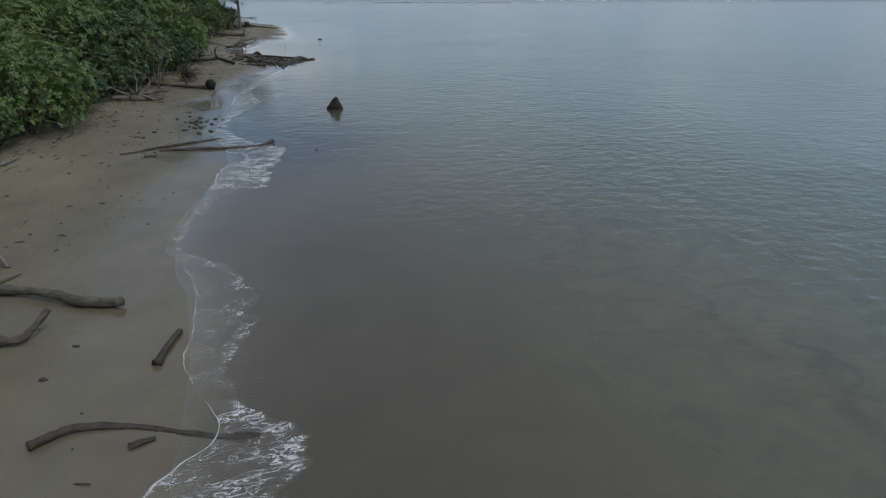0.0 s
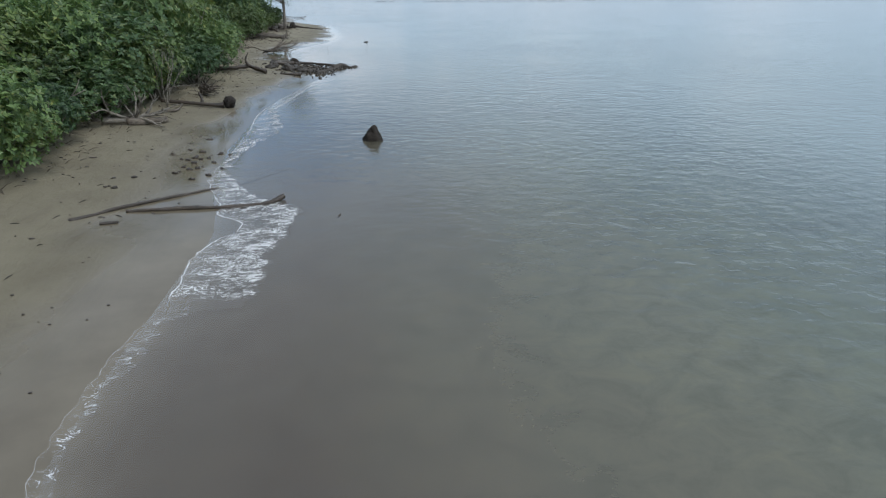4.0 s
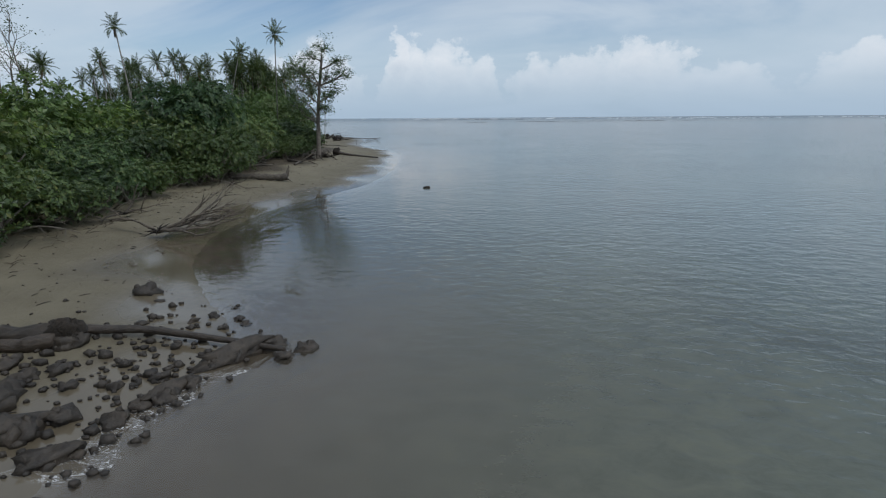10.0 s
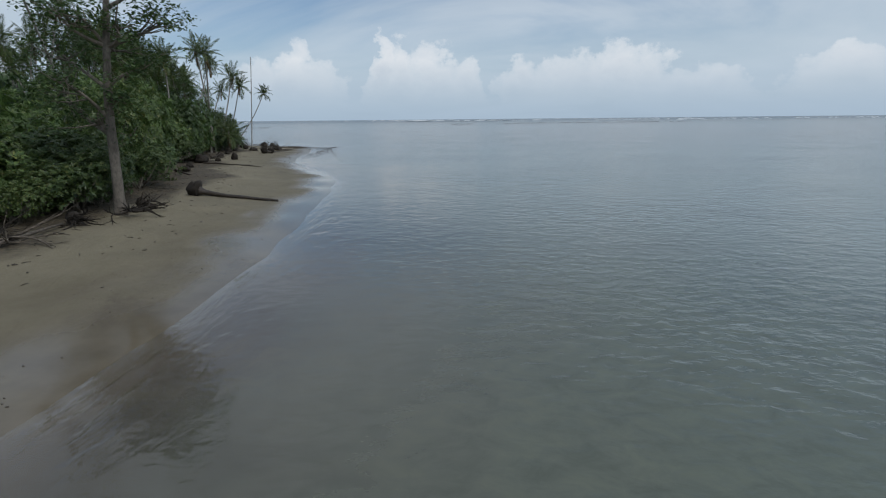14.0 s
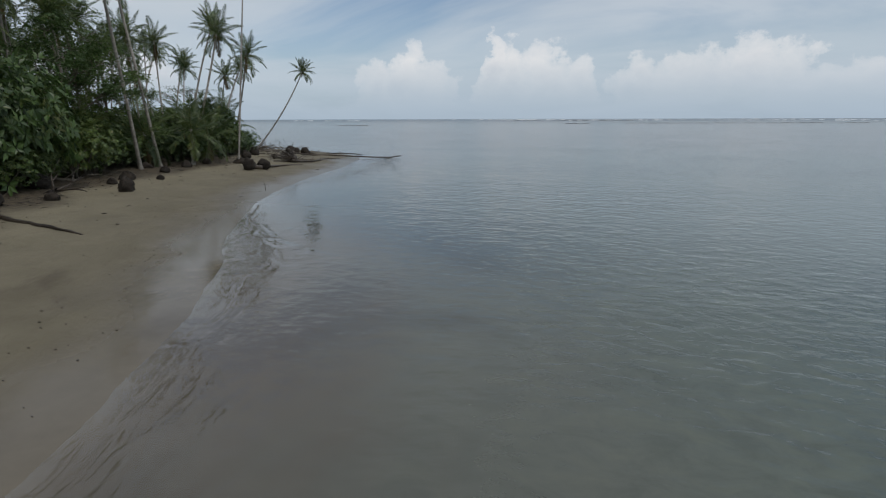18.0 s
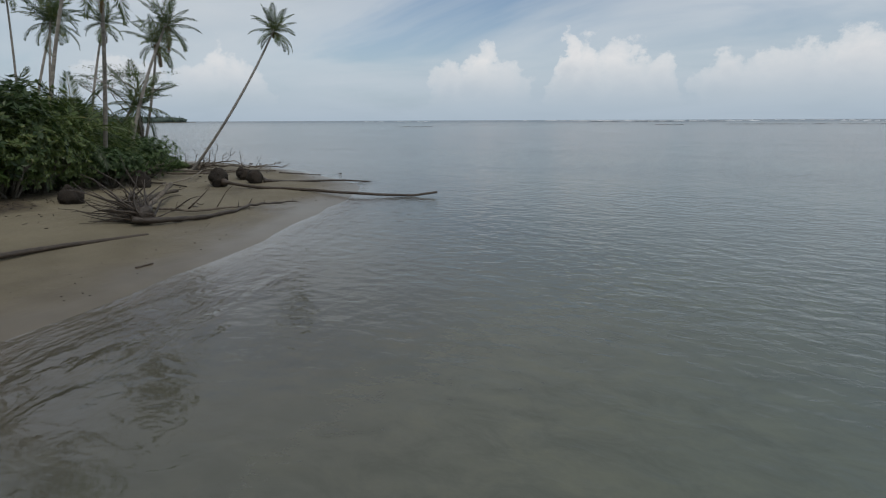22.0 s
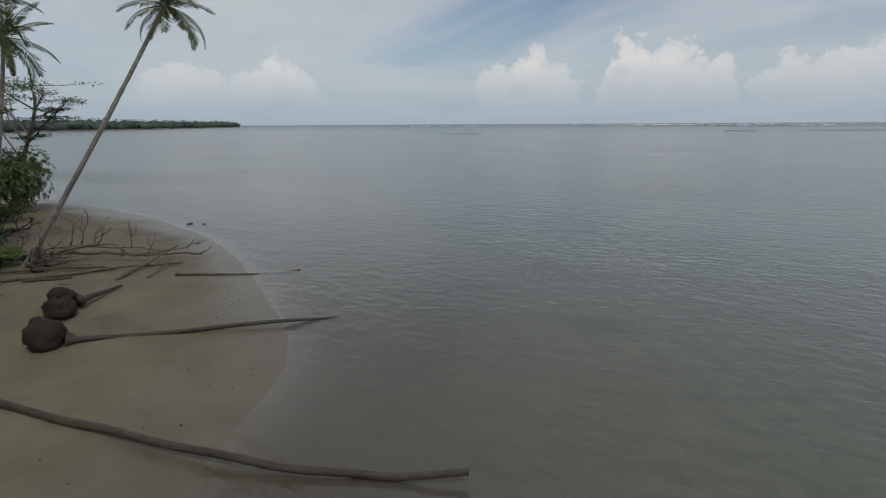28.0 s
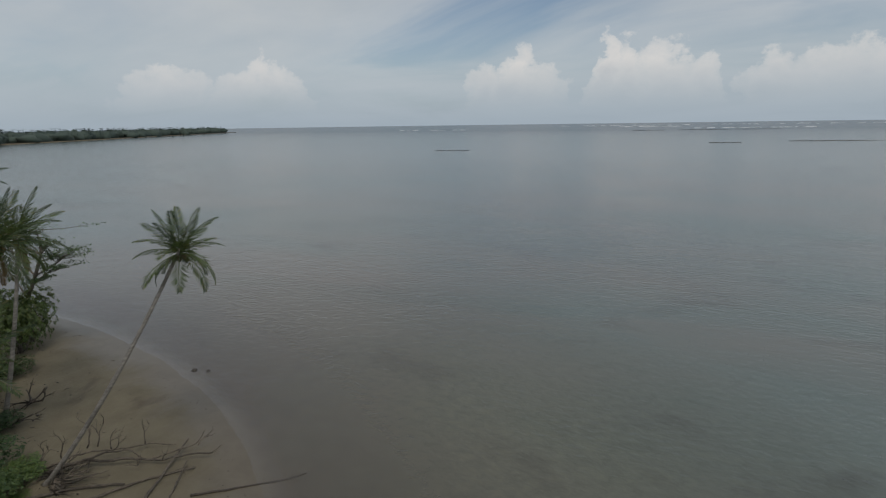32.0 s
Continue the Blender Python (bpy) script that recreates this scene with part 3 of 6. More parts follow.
def sheet(name, xs, ys, z_of, mat, keep=None):
    gx, gy = np.meshgrid(xs, ys)
    gz = z_of(gx, gy)
    nx, ny = len(xs), len(ys)
    v = np.stack([gx.ravel(), gy.ravel(), gz.ravel()], 1)
    i = np.arange(nx * ny).reshape(ny, nx)
    f = np.stack([i[:-1, :-1], i[:-1, 1:], i[1:, 1:], i[1:, :-1]], -1).reshape(-1, 4)
    if keep is not None:
        f = f[keep(gx, gy).ravel()[f].any(1)]
    me = bpy.data.meshes.new(name)
    me.from_pydata(v.tolist(), [], f.tolist())
    me.materials.append(mat)
    me.shade_smooth()
    return tagged(new(name, me), kind="structure"), gx, gy


ground, _, _ = sheet("ground", steps(-75, 14, 0.7, -4900, 4900), steps(-12, 236, 0.7, -4900, 4900), ground_height, SAND)
tagged(ground, "pale brown sand beach, dark and wet at the edge", "beach")

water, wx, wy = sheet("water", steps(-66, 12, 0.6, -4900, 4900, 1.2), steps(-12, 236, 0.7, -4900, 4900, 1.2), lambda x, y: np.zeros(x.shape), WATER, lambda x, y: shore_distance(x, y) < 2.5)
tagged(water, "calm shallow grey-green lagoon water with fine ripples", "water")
depth = water.data.attributes.new("depth", "FLOAT", "POINT")
off = np.maximum(-shore_distance(wx, wy), 0.0)
soft_depth = 0.10 * (1 - np.exp(-off / 0.8)) + 0.020 * np.minimum(off, 10) + 0.085 * 2.5 * np.log1p(np.exp(np.minimum((off - 11) / 2.5, 30.0)))
depth.data.foreach_set("value", np.minimum(soft_depth, 2.4).ravel().astype(np.float32))

# ---- shrubs along the top of the beach ----
def leaf_cloud(shell, rng, lumps, count, size):
    total = sum(r ** 2 for _, r in lumps)
    for c, r in lumps:
        for _ in range(int(count / 6 * r * r / total)):
            d = Vector((rng.gauss(0, 1), rng.gauss(0, 1), rng.gauss(0, 1)))
            d.normalize()
            if d.z < -0.35 and rng.random() < 0.7:
                d.z = -d.z
            p = c + d * (r * rng.uniform(0.78, 1.06))
            n = (d + Vector((rng.uniform(-0.5, 0.5), rng.uniform(-0.5, 0.5), rng.uniform(0.2, 0.9)))).normalized()
            side = n.cross(Vector((rng.uniform(-1, 1), rng.uniform(-1, 1), rng.uniform(-1, 1))))
            if side.length < 0.05:
                continue
            side.normalize()
            over = n.cross(side)
            # a whorl of leaves at each twig's end
            for k in range(6):
                a = k * 1.047 + rng.uniform(-0.35, 0.35)
                way = (side * math.cos(a) + over * math.sin(a) + n * rng.uniform(0.15, 0.7)).normalized()
                face = (n - way * n.dot(way)).normalized()
                s = size * rng.uniform(0.7, 1.25)
                shell.leaf(p + way * (0.1 * s), way, face, s, s * rng.uniform(0.42, 0.62))


def shrub(seed, wide, tall, count, size, mat, name="shrub", low=0.35, bare=3, label="dense green broad-leaved shrub at the top of the beach"):
    rng = random.Random(seed)
    ob = thing(name, (0, 0, 0), label, "shrub", "shrubs along the beach")
    lumps, limbs = [], Shell()
    for k in range(13):
        a, ring = rng.uniform(0, 6.28), rng.uniform(0.1, 1.0) ** 0.6
        h = tall * (1 - 0.55 * ring ** 2) * rng.uniform(0.55, 1.0)
        r = wide * rng.uniform(0.20, 0.34)
        c = Vector((math.cos(a) * ring * wide * 0.38, math.sin(a) * ring * wide * 0.38, max(h - r, r * 0.8 + low)))
        lumps.append((c, r))
        if k < 7:
            foot = Vector((rng.uniform(-0.3, 0.3), rng.uniform(-0.3, 0.3), -0.2))
            mid = foot.lerp(c, 0.5) + Vector((rng.uniform(-0.3, 0.3), rng.uniform(-0.3, 0.3), 0.1))
            limbs.tube([foot, mid, c], [0.07, 0.05, 0.02], 5, 0.1, rng)
    # bare pale branches that hang out of the leaves
    for k in range(bare):
        a = rng.uniform(0, 6.28)
        w = Vector((math.cos(a), math.sin(a), rng.uniform(0.15, 1.1))).normalized()
        line = [Vector((math.cos(a) * wide * 0.12, math.sin(a) * wide * 0.12, rng.uniform(0.0, 0.5)))]
        l = wide * rng.uniform(0.32, 0.6)
        for i in range(5):
            w = (w + Vector((rng.uniform(-1, 1), rng.uniform(-1, 1), rng.uniform(-0.9, 0.7))) * 0.28).normalized()
            line.append(line[-1] + w * (l / 5))
        limbs.tube(line, [0.045 - 0.007 * i for i in range(6)], 5, 0.1, rng)
        for i in (2, 3, 4):
            w2 = (w + Vector((rng.uniform(-1, 1), rng.uniform(-1, 1), rng.uniform(-0.5, 1)))).normalized() * rng.uniform(0.3, 0.8)
            limbs.tube([line[i], line[i] + w2 * 0.5, line[i] + w2 + Vector((0, 0, 0.08))], [0.02, 0.014, 0.006], 4)
    crown = Shell()
    leaf_cloud(crown, rng, lumps, count, size)
    part("branchwork", limbs, STEM, ob)
    part("crown", crown, mat, ob, smooth=False)
    return ob


VEG = [(-13.0, -30), (-13.0, 20), (-12.6, 28), (-12.0, 37), (-10.9, 42), (-11.2, 47), (-10.6, 52), (-10.6, 60), (-11.4, 67), (-14.2, 75), (-15.0, 88), (-14.2, 100), (-15.8, 110), (-15.0, 116),
       (-13.6, 122.5), (-14.6, 129), (-18.5, 138), (-23, 150), (-25.5, 160), (-29, 173), (-31, 184), (-32.8, 196), (-38, 203), (-43.4, 208.5), (-50, 213), (-57, 217.5), (-64, 219)]


def veg_at(s):
    """Place on the vegetation's edge, s metres along it, and its direction."""
    for (ax, ay), (bx, by) in zip(VEG[:-1], VEG[1:]):
        l = math.hypot(bx - ax, by - ay)
        if s <= l:
            return Vector((ax + (bx - ax) * s / l, ay + (by - ay) * s / l, 0)), Vector((bx - ax, by - ay, 0)).normalized()
        s -= l
    return None, None


rng = random.Random(7)
kinds = [shrub(k, 4.6, 3.6, 6600, 0.165 + 0.02 * (k % 3), LEAF, low=0.5 + 0.3 * (k % 3)) for k in range(5)]
olive = [shrub(10 + k, 4.8, 3.7, 6000, 0.165 + 0.025 * k, OLIVE, low=0.75, bare=5) for k in range(3)]
deep = [shrub(20 + k, 6.5, 6.5, 4600, 0.34, LEAF_DEEP, "tree", 0.35, 0, "leafy dark green coastal tree in a thicket") for k in range(3)]
lime = [shrub(40 + k, 6.0, 6.5, 4600, 0.26, LIME, "tree", 0.35, 0, "feathery yellow-green tree in a thicket") for k in range(2)]
PLANTED = set()


def plant(pool, x, y, scale, tall=1.0):
    ob = rng.choice(pool)
    m = pose(x, y, height(x, y) - 0.05, 0, 0, rng.uniform(0, 360)) @ Matrix.Diagonal((scale, scale, scale * tall, 1))
    if ob.name not in PLANTED:
        PLANTED.add(ob.name)
        ob.matrix_basis = m
        return ob
    base = ob.scale.copy()
    ob.scale = (1, 1, 1)
    made = copy_thing(ob, m)
    ob.scale = base
    return made


CANOPY_Y, CANOPY = [-30, 30, 42, 50, 66, 84, 106, 116, 138, 146, 162, 190, 200, 225], [5.0, 5.4, 7.0, 9.0, 10.2, 8.8, 6.6, 7.2, 7.6, 8.2, 6.8, 5.2, 4.6, 4.4]
for back, gap, pool, scale, rise in ((1.6, 2.4, kinds, 0.85, 0.0), (4.4, 3.0, kinds, 1.25, 0.0), (8.0, 3.9, deep, 1.0, 1.0), (13.0, 5.0, deep, 1.1, 1.12), (20.0, 6.5, deep, 1.25, 1.2), (28.0, 7.5, deep, 1.4, 1.1), (38.0, 9.0, deep, 1.6, 1.1)):
    s = 0.0
    while True:
        p, way = veg_at(s)
        if p is None:
            break
        left = Vector((-way.y, way.x, 0))
        q = p + left * (back + rng.uniform(-0.8, 1.2))
        s += gap * rng.uniform(0.8, 1.2)
        if q.y > 203 and back > 9 and rng.random() < 0.5:
            continue
        size = scale * (rng.uniform(0.55, 1.45) if rise == 0 else rng.uniform(0.85, 1.2))
        top = float(np.interp(q.y, CANOPY_Y, CANOPY))
        if rise:
            tall = top * rise * rng.uniform(0.85, 1.12) / 6.2 / size
            use = lime if 48 < q.y < 112 and rng.random() < (0.55 if q.y < 80 else 0.25) else pool
        else:
            tall = (0.95 if back < 3 else 0.78 + 0.05 * top) * rng.uniform(0.7, 1.3)
            use = olive if rng.random() < np.interp(q.y, [40, 70, 90], [0.22, 0.4, 0.75]) else pool
        plant(use, q.x, q.y, size, tall)

# ---- coconut palms ----
def frond_mesh(seed, length, droop, dry=False):
    rng = random.Random(seed)
    sh, n = Shell(), 18
    line, ang = [Vector((0, 0, 0))], 0.0
    for i in range(n):
        ang -= droop / n * (0.5 + 1.1 * i / n)
        line.append(line[-1] + Vector((math.cos(ang), 0, math.sin(ang))) * (length / n))
    sh.tube(line, [0.035 * (1 - 0.85 * i / n) + 0.004 for i in range(n + 1)], 4)
    for i in range(2, n + 1):
        for step in range(2):
            for side in (-1, 1):
                s = i - 1 + step * 0.5 + rng.uniform(0, 0.25)
                k = min(int(s), n - 1)
                p = line[k].lerp(line[k + 1], s - k)
                along = (line[k + 1] - line[k]).normalized()
                u = s / n
                l = length * 0.27 * math.sin(math.pi * min(1.0, 0.16 + 0.80 * u)) ** 0.7 * rng.uniform(0.8, 1.1)
                way = (Vector((0, side, 0)) * 0.9 + along * (0.45 + 0.6 * u) + Vector((0, 0, rng.uniform(-0.75, -0.1) if not dry else -1.2))).normalized()
                flat = way.cross(along)
                flat = flat.normalized() if flat.length > 0.01 else Vector((0, 0, 1))
                sh.leaf(p, way, flat * side, l, 0.055 if dry else 0.054)
    return sh.mesh("frond", FROND_DRY if dry else FROND, False)


FRONDS = [frond_mesh(60 + k, 2.75, d) for k, d in enumerate((0.4, 0.7, 1.05, 1.5))]
DEAD_FRONDS = [frond_mesh(80 + k, 2.0, 0.5, True) for k in range(2)]


shell = Shell()
shell.lump((0, 0, 0), (0.11, 0.11, 0.13), 0.06, random.Random(3), 6, 8)
COCONUT = shell.mesh("coconut", FROND_DRY)


def palm_line(base, top, bend, n):
    base, top = Vector(base), Vector(top)
    out = []
    for i in range(n + 1):
        u = i / n
        p = base.lerp(top, u)
        out.append(p + Vector(bend) * (4 * u * (1 - u)))
    return out


def palm(base, top, bend=(0, 0, 0), size=1.0, girth=0.15, seed=0, count=20, crown=True, nuts=6, label="tall slender coconut palm with a ragged green crown"):
    rng = random.Random(seed)
    x, y = base
    foot = Vector((x, y, height(x, y) - 0.15))
    head = Vector(top)
    ob = thing("coconut_palm" if crown else "dead_palm", foot, label, "palm tree", "coconut palms" if crown else "")
    length = (head - foot).length
    n = max(10, int(length / 0.32))
    line = [p - foot for p in palm_line(foot, head, bend, n)]
    radii = []
    for i in range(n + 1):
        u = i / n
        r = girth * (1.0 - 0.38 * u) + girth * 0.8 * math.exp(-u * length / 0.4)
        radii.append(r * (1.05 if i % 2 else 0.96))
    trunk = Shell()
    trunk.tube(line, radii, 8, 0.03, rng)
    part("trunk", trunk, PALM_BARK, ob)
    if not crown:
        return ob
    hub = line[-1]
    twist = rng.uniform(0, 360)
    wind = rng.uniform(-8, 8)
    for k in range(count):
        u = (k + 0.5) / count
        tilt = 84 - 112 * u ** 1.05 + rng.uniform(-12, 12)
        fr = part("frond", FRONDS[min(3, max(0, int(u * 3 + rng.uniform(0, 1))))], None, ob)
        fr.matrix_basis = pose(hub.x, hub.y, hub.z - 0.05 - 0.25 * u, 0, -tilt, twist + 137.5 * k + wind) @ Matrix.Diagonal((size * rng.uniform(0.85, 1.1),) * 3).to_4x4()
    for k in range(rng.choice((0, 1, 1, 2))):
        fr = part("dead_frond", rng.choice(DEAD_FRONDS), None, ob, "dry brown hanging frond")
        fr.matrix_basis = pose(hub.x, hub.y, hub.z - 0.3, 0, 72 + rng.uniform(-8, 12), rng.uniform(0, 360)) @ Matrix.Diagonal((size,) * 3).to_4x4()
    for k in range(nuts):
        a = rng.uniform(0, 6.28)
        nut = part("coconut", COCONUT, None, ob, "brown-green coconut")
        nut.location = hub + Vector((math.cos(a) * 0.24, math.sin(a) * 0.24, -0.35 - rng.uniform(0, 0.25)))
    return ob


LEAN = "slender coconut palm leaning out over the sandy point"
palm((-39.6, 210.65), (-32.8, 214.85, 12.3), (0.96, -0.61, -0.15), 0.84, 0.125, 1, 25, True, 8, LEAN)
palm((-43.0, 207.4), (-41.2, 211.7, 12.7), (-0.5, 0, 0.3), 1.0, 0.15, 2)
palm((-44.0, 201.5), (-39.8, 203.6, 17.2), (-0.5, 0, 0.2), 1.1, 0.15, 3)
palm((-56.0, 214.0), (-54.8, 217.2, 14.6), (-0.4, 0, 0), 0.95, 0.15, 4)
palm((-60.0, 211.0), (-57.9, 214.7, 15.4), (-0.6, 0, 0), 0.95, 0.15, 5)
palm((-48.6, 213.6), (-46.3, 215.3, 12.0), (0.3, 0, 0), 1.0, 0.14, 6)
palm((-30.0, 176.4), (-27.3, 172.0, 15.9), (0.24, -0.18, -0.14), 1.05, 0.15, 7)
palm((-30.4, 179.25), (-31.05, 177.6, 16.9), (0.36, -0.43, 0), 1.05, 0.14, 8)
palm((-22.5, 136.5), (-17.2, 122.6, 16.5), (0, 0, 0.2), 0.62, 0.10, 9)
palm((-40.5, 130.0), (-42.5, 130.8, 19.0), (0, 0, 0), 0.72, 0.13, 10)
palm((-33.0, 187.0), (-30.6, 190.3, 13.9), (0.2, 0, 0), 1.05, 0.14, 11)
palm((-36.9, 200.4), (-32.4, 198.8, 12.9), (0.2, 0, 0), 1.0, 0.14, 12)
palm((-26.6, 185.6), (-26.2, 188.6, 17.0), (0.12, -0.2, 0), 1.0, 0.10, 13, 0, False, 0, "bare crownless palm trunk standing on the beach")
for k, (x, y, z) in enumerate(((-34, 163, 15.5), (-37, 168, 16.5), (-33.5, 169, 14.2), (-39, 163, 13.6), (-36, 157, 15.0), (-41, 170, 16.0), (-32.5, 160, 12.5), (-30, 152, 14.5), (-34, 150, 13.5), (-37, 176, 15.0), (-40, 182, 14.5), (-36.5, 184, 13.0), (-29.5, 156, 13.0), (-32, 155, 16.5), (-28.5, 150, 12.0), (-31.5, 165.5, 11.5), (-34.5, 160, 13.0), (-37.5, 160.5, 14.5), (-33, 172.5, 13.0), (-35.5, 165.5, 12.0), (-29.0, 161.5, 14.0), (-38.5, 172, 13.5))):
    palm((x, y), (x + 0.3 - 0.25 * (k % 4), y + 0.9, z), (0.3, 0.1, 0), 1.0, 0.12, 50 + k, 24)
# young palms with long arching fronds among the shrubs
for k, (x, y, z) in enumerate(((-29.6, 182.6, 3.4), (-31.5, 178.8, 3.0), (-33.6, 188.5, 3.8), (-30.6, 186.4, 2.4), (-36.8, 199.0, 3.6), (-35.4, 194.0, 3.2), (-44.5, 210.5, 5.6), (-30.2, 170.5, 3.2))):
    palm((x, y), (x + 0.5, y - 0.3, height(x, y) + z), (0.1, 0, 0), 1.35, 0.17, 30 + k, 15, True, 0, "young coconut palm with long arching fronds")
# the grove behind the thicket
rng = random.Random(11)
spots = []
while len(spots) < 92:
    y = rng.uniform(148, 212)
    edge = np.interp(y, [p[1] for p in VEG], [p[0] for p in VEG])
    x = edge - 7 - 45 * rng.random() ** 1.3
    if min([math.hypot(x - a, y - b) for a, b in spots] or [9]) < 2.6 or (y > 200 and x > -46):
        continue
    spots.append((x, y))
for k, (x, y) in enumerate(spots):
    tall = rng.uniform(10.5, 16.5) + (1.5 if rng.random() < 0.12 else 0)
    palm((x, y), (x + rng.gauss(0, 1.2) + 0.4, y + rng.gauss(0, 1.2), tall), (rng.gauss(0, 0.4), rng.gauss(0, 0.4), 0), rng.uniform(0.75, 1.0), rng.uniform(0.10, 0.13), 100 + k, 22, nuts=0)


# ---- single broad-leaved trees ----
def limb(shell, tips, at, way, length, radius, depth, rng, lift=0.15, spread=0.6, keep=0.72):
    n = 4
    line = [at]
    for i in range(n):
        way = (way + Vector((rng.uniform(-1, 1), rng.uniform(-1, 1), rng.uniform(-1, 1))) * 0.20 + Vector((0, 0, lift * 0.25))).normalized()
        line.append(line[-1] + way * (length / n))
    end = radius * (0.62 if depth else 0.35)
    shell.tube(line, [radius + (end - radius) * i / n for i in range(n + 1)], 7 if radius > 0.1 else 5, 0.06, rng)
    if depth == 0:
        tips.append(line[-1])
        return
    if depth == 1:
        tips.append(line[2])
    for _ in range(rng.choice((2, 2, 3))):
        turn = Vector((rng.uniform(-1, 1), rng.uniform(-1, 1), rng.uniform(-0.5, 0.9))) * spread
        limb(shell, tips, line[-1 if rng.random() < 0.7 else -2], (way + turn).normalized(), length * keep * rng.uniform(0.8, 1.15), end * 0.95, depth - 1, rng, lift, spread, keep)


def big_tree(x, y, first, radius, depth, leaves, clump, leaf, mat, seed, label, lean=(0, 0, 1), flat=1.0, keep=0.72, spread=0.6, lift=0.15, name="broadleaf_tree"):
    rng = random.Random(seed)
    ob = thing(name, (x, y, height(x, y) - 0.2), label, "tree")
    wood, tips = Shell(), []
    limb(wood, tips, Vector((0, 0, 0)), Vector(lean).normalized(), first, radius, depth, rng, lift, spread, keep)
    part("trunk", wood, BARK, ob)
    crown = Shell()
    for tip in tips:
        for _ in range(leaves):
            d = Vector((rng.gauss(0, 1), rng.gauss(0, 1), rng.gauss(0, flat))) * (clump * 0.5)
            n = Vector((rng.uniform(-0.7, 0.7), rng.uniform(-0.7, 0.7), 1)).normalized()
            way = n.cross(Vector((rng.uniform(-1, 1), rng.uniform(-1, 1), 0.2))).normalized()
            s = leaf * rng.uniform(0.6, 1.3)
            crown.leaf(tip + d, way, n, s, s * 0.6)
    part("crown", crown, mat, ob, smooth=False)
    return ob


def clump_tree(name, label, foot, bole, clumps, radius, leaves, leaf, mat, seed):
    """A tree whose limbs reach out from the bole to leaf clumps (x, y, z, half width, half height), relative to the foot."""
    rng = random.Random(seed)
    x, y = foot
    ob = thing(name, (x, y, height(x, y) - 0.2), label, "tree")
    wood = Shell()
    line = smooth_line([Vector(p) for p in bole], 4)
    n = len(line) - 1
    wood.tube(line, [radius * (1.35 - 0.35 * min(1, i / 2)) * (1 - 0.55 * i / n) for i in range(n + 1)], 9, 0.06, rng)
    part("trunk", wood, BARK, ob)
    crown = Shell()
    for cx, cy, cz, wide, tall in clumps:
        wide, tall = wide * rng.uniform(1.0, 1.4), tall * rng.uniform(1.0, 1.5)
        c = Vector((cx, cy, cz))
        want = c.z - 0.3 - 0.55 * math.hypot(cx - line[-1].x, cy - line[-1].y)
        start = min(line[n // 3:], key=lambda p: abs(p.z - want))
        arm, tips = Shell(), [c]
        mid = start.lerp(c, 0.5) + Vector((rng.uniform(-0.3, 0.3), rng.uniform(-0.3, 0.3), rng.uniform(-0.3, 0.1)))
        arm.tube(smooth_line([start, mid, c], 4), [radius * (0.42 - 0.035 * k) for k in range(9)], 6, 0.08, rng)
        for _ in range(9):
            d = Vector((rng.gauss(0, 0.55) * wide, rng.gauss(0, 0.55) * wide, rng.gauss(0, 0.5) * tall))
            root = start.lerp(c, rng.uniform(0.45, 0.95))
            arm.tube([root, root.lerp(c + d, 0.5) + Vector((0, 0, -0.1)), c + d], [radius * 0.16, radius * 0.1, 0.012], 4)
            tips.append(c + d)
        part("limb", arm, BARK, ob)
        for tip in tips:
            for _ in range(leaves):
                d = Vector((rng.gauss(0, 0.24) * wide, rng.gauss(0, 0.24) * wide, rng.gauss(0, 0.22) * tall))
                nrm = Vector((rng.uniform(-0.7, 0.7), rng.uniform(-0.7, 0.7), 1)).normalized()
                way = nrm.cross(Vector((rng.uniform(-1, 1), rng.uniform(-1, 1), 0.2))).normalized()
                s = leaf * rng.uniform(0.6, 1.3)
                crown.leaf(tip + d, way, nrm, s, s * 0.6)
    part("crown", crown, mat, ob, smooth=False)
    return ob


clump_tree("broadleaf_tree", "tall open-crowned tree at the edge of the beach", (-12.5, 122.0), [(0, 0, 0), (0.15, 0, 3.0), (0.35, 0, 6.5), (0.7, 0.1, 9.5), (1.2, 0.2, 13.0)],
           [(1.6, 0.3, 14.0, 1.5, 1.0), (3.2, 0.0, 12.6, 1.2, 0.9), (-0.2, 0.5, 13.0, 1.4, 1.0), (-1.6, -0.4, 11.4, 1.6, 1.1), (-2.6, 0.4, 9.6, 1.6, 1.2), (2.0, -0.8, 10.6, 1.2, 1.0), (0.5, 1.2, 9.8, 1.6, 1.2),
            (2.3, 0.4, 8.5, 1.0, 0.8), (-1.3, -1.0, 7.8, 1.5, 1.2), (1.3, -0.4, 6.9, 1.0, 0.8), (-3.0, 1.2, 7.2, 1.6, 1.3), (0.0, -0.8, 11.0, 1.5, 1.2), (3.6, 0.8, 10.8, 1.0, 0.7), (-0.6, 0.4, 6.0, 1.6, 1.2)], 0.31, 52, 0.24, LEAF, 12)
for k, (x, y, first, seed) in enumerate(((-23.5, 79.0, 4.6, 5), (-27.0, 84.0, 4.8, 6), (-19.8, 73.5, 4.2, 7), (-26.0, 92.0, 4.6, 8), (-23.5, 64.0, 4.3, 9))):
    big_tree(x, y, first, 0.17, 4, 26, 0.9, 0.16, LEAF, seed, "thin feathery tree standing over the thicket", (0.05, 0, 1), 0.25, 0.70, 0.6, 0.3, "feathery_tree")
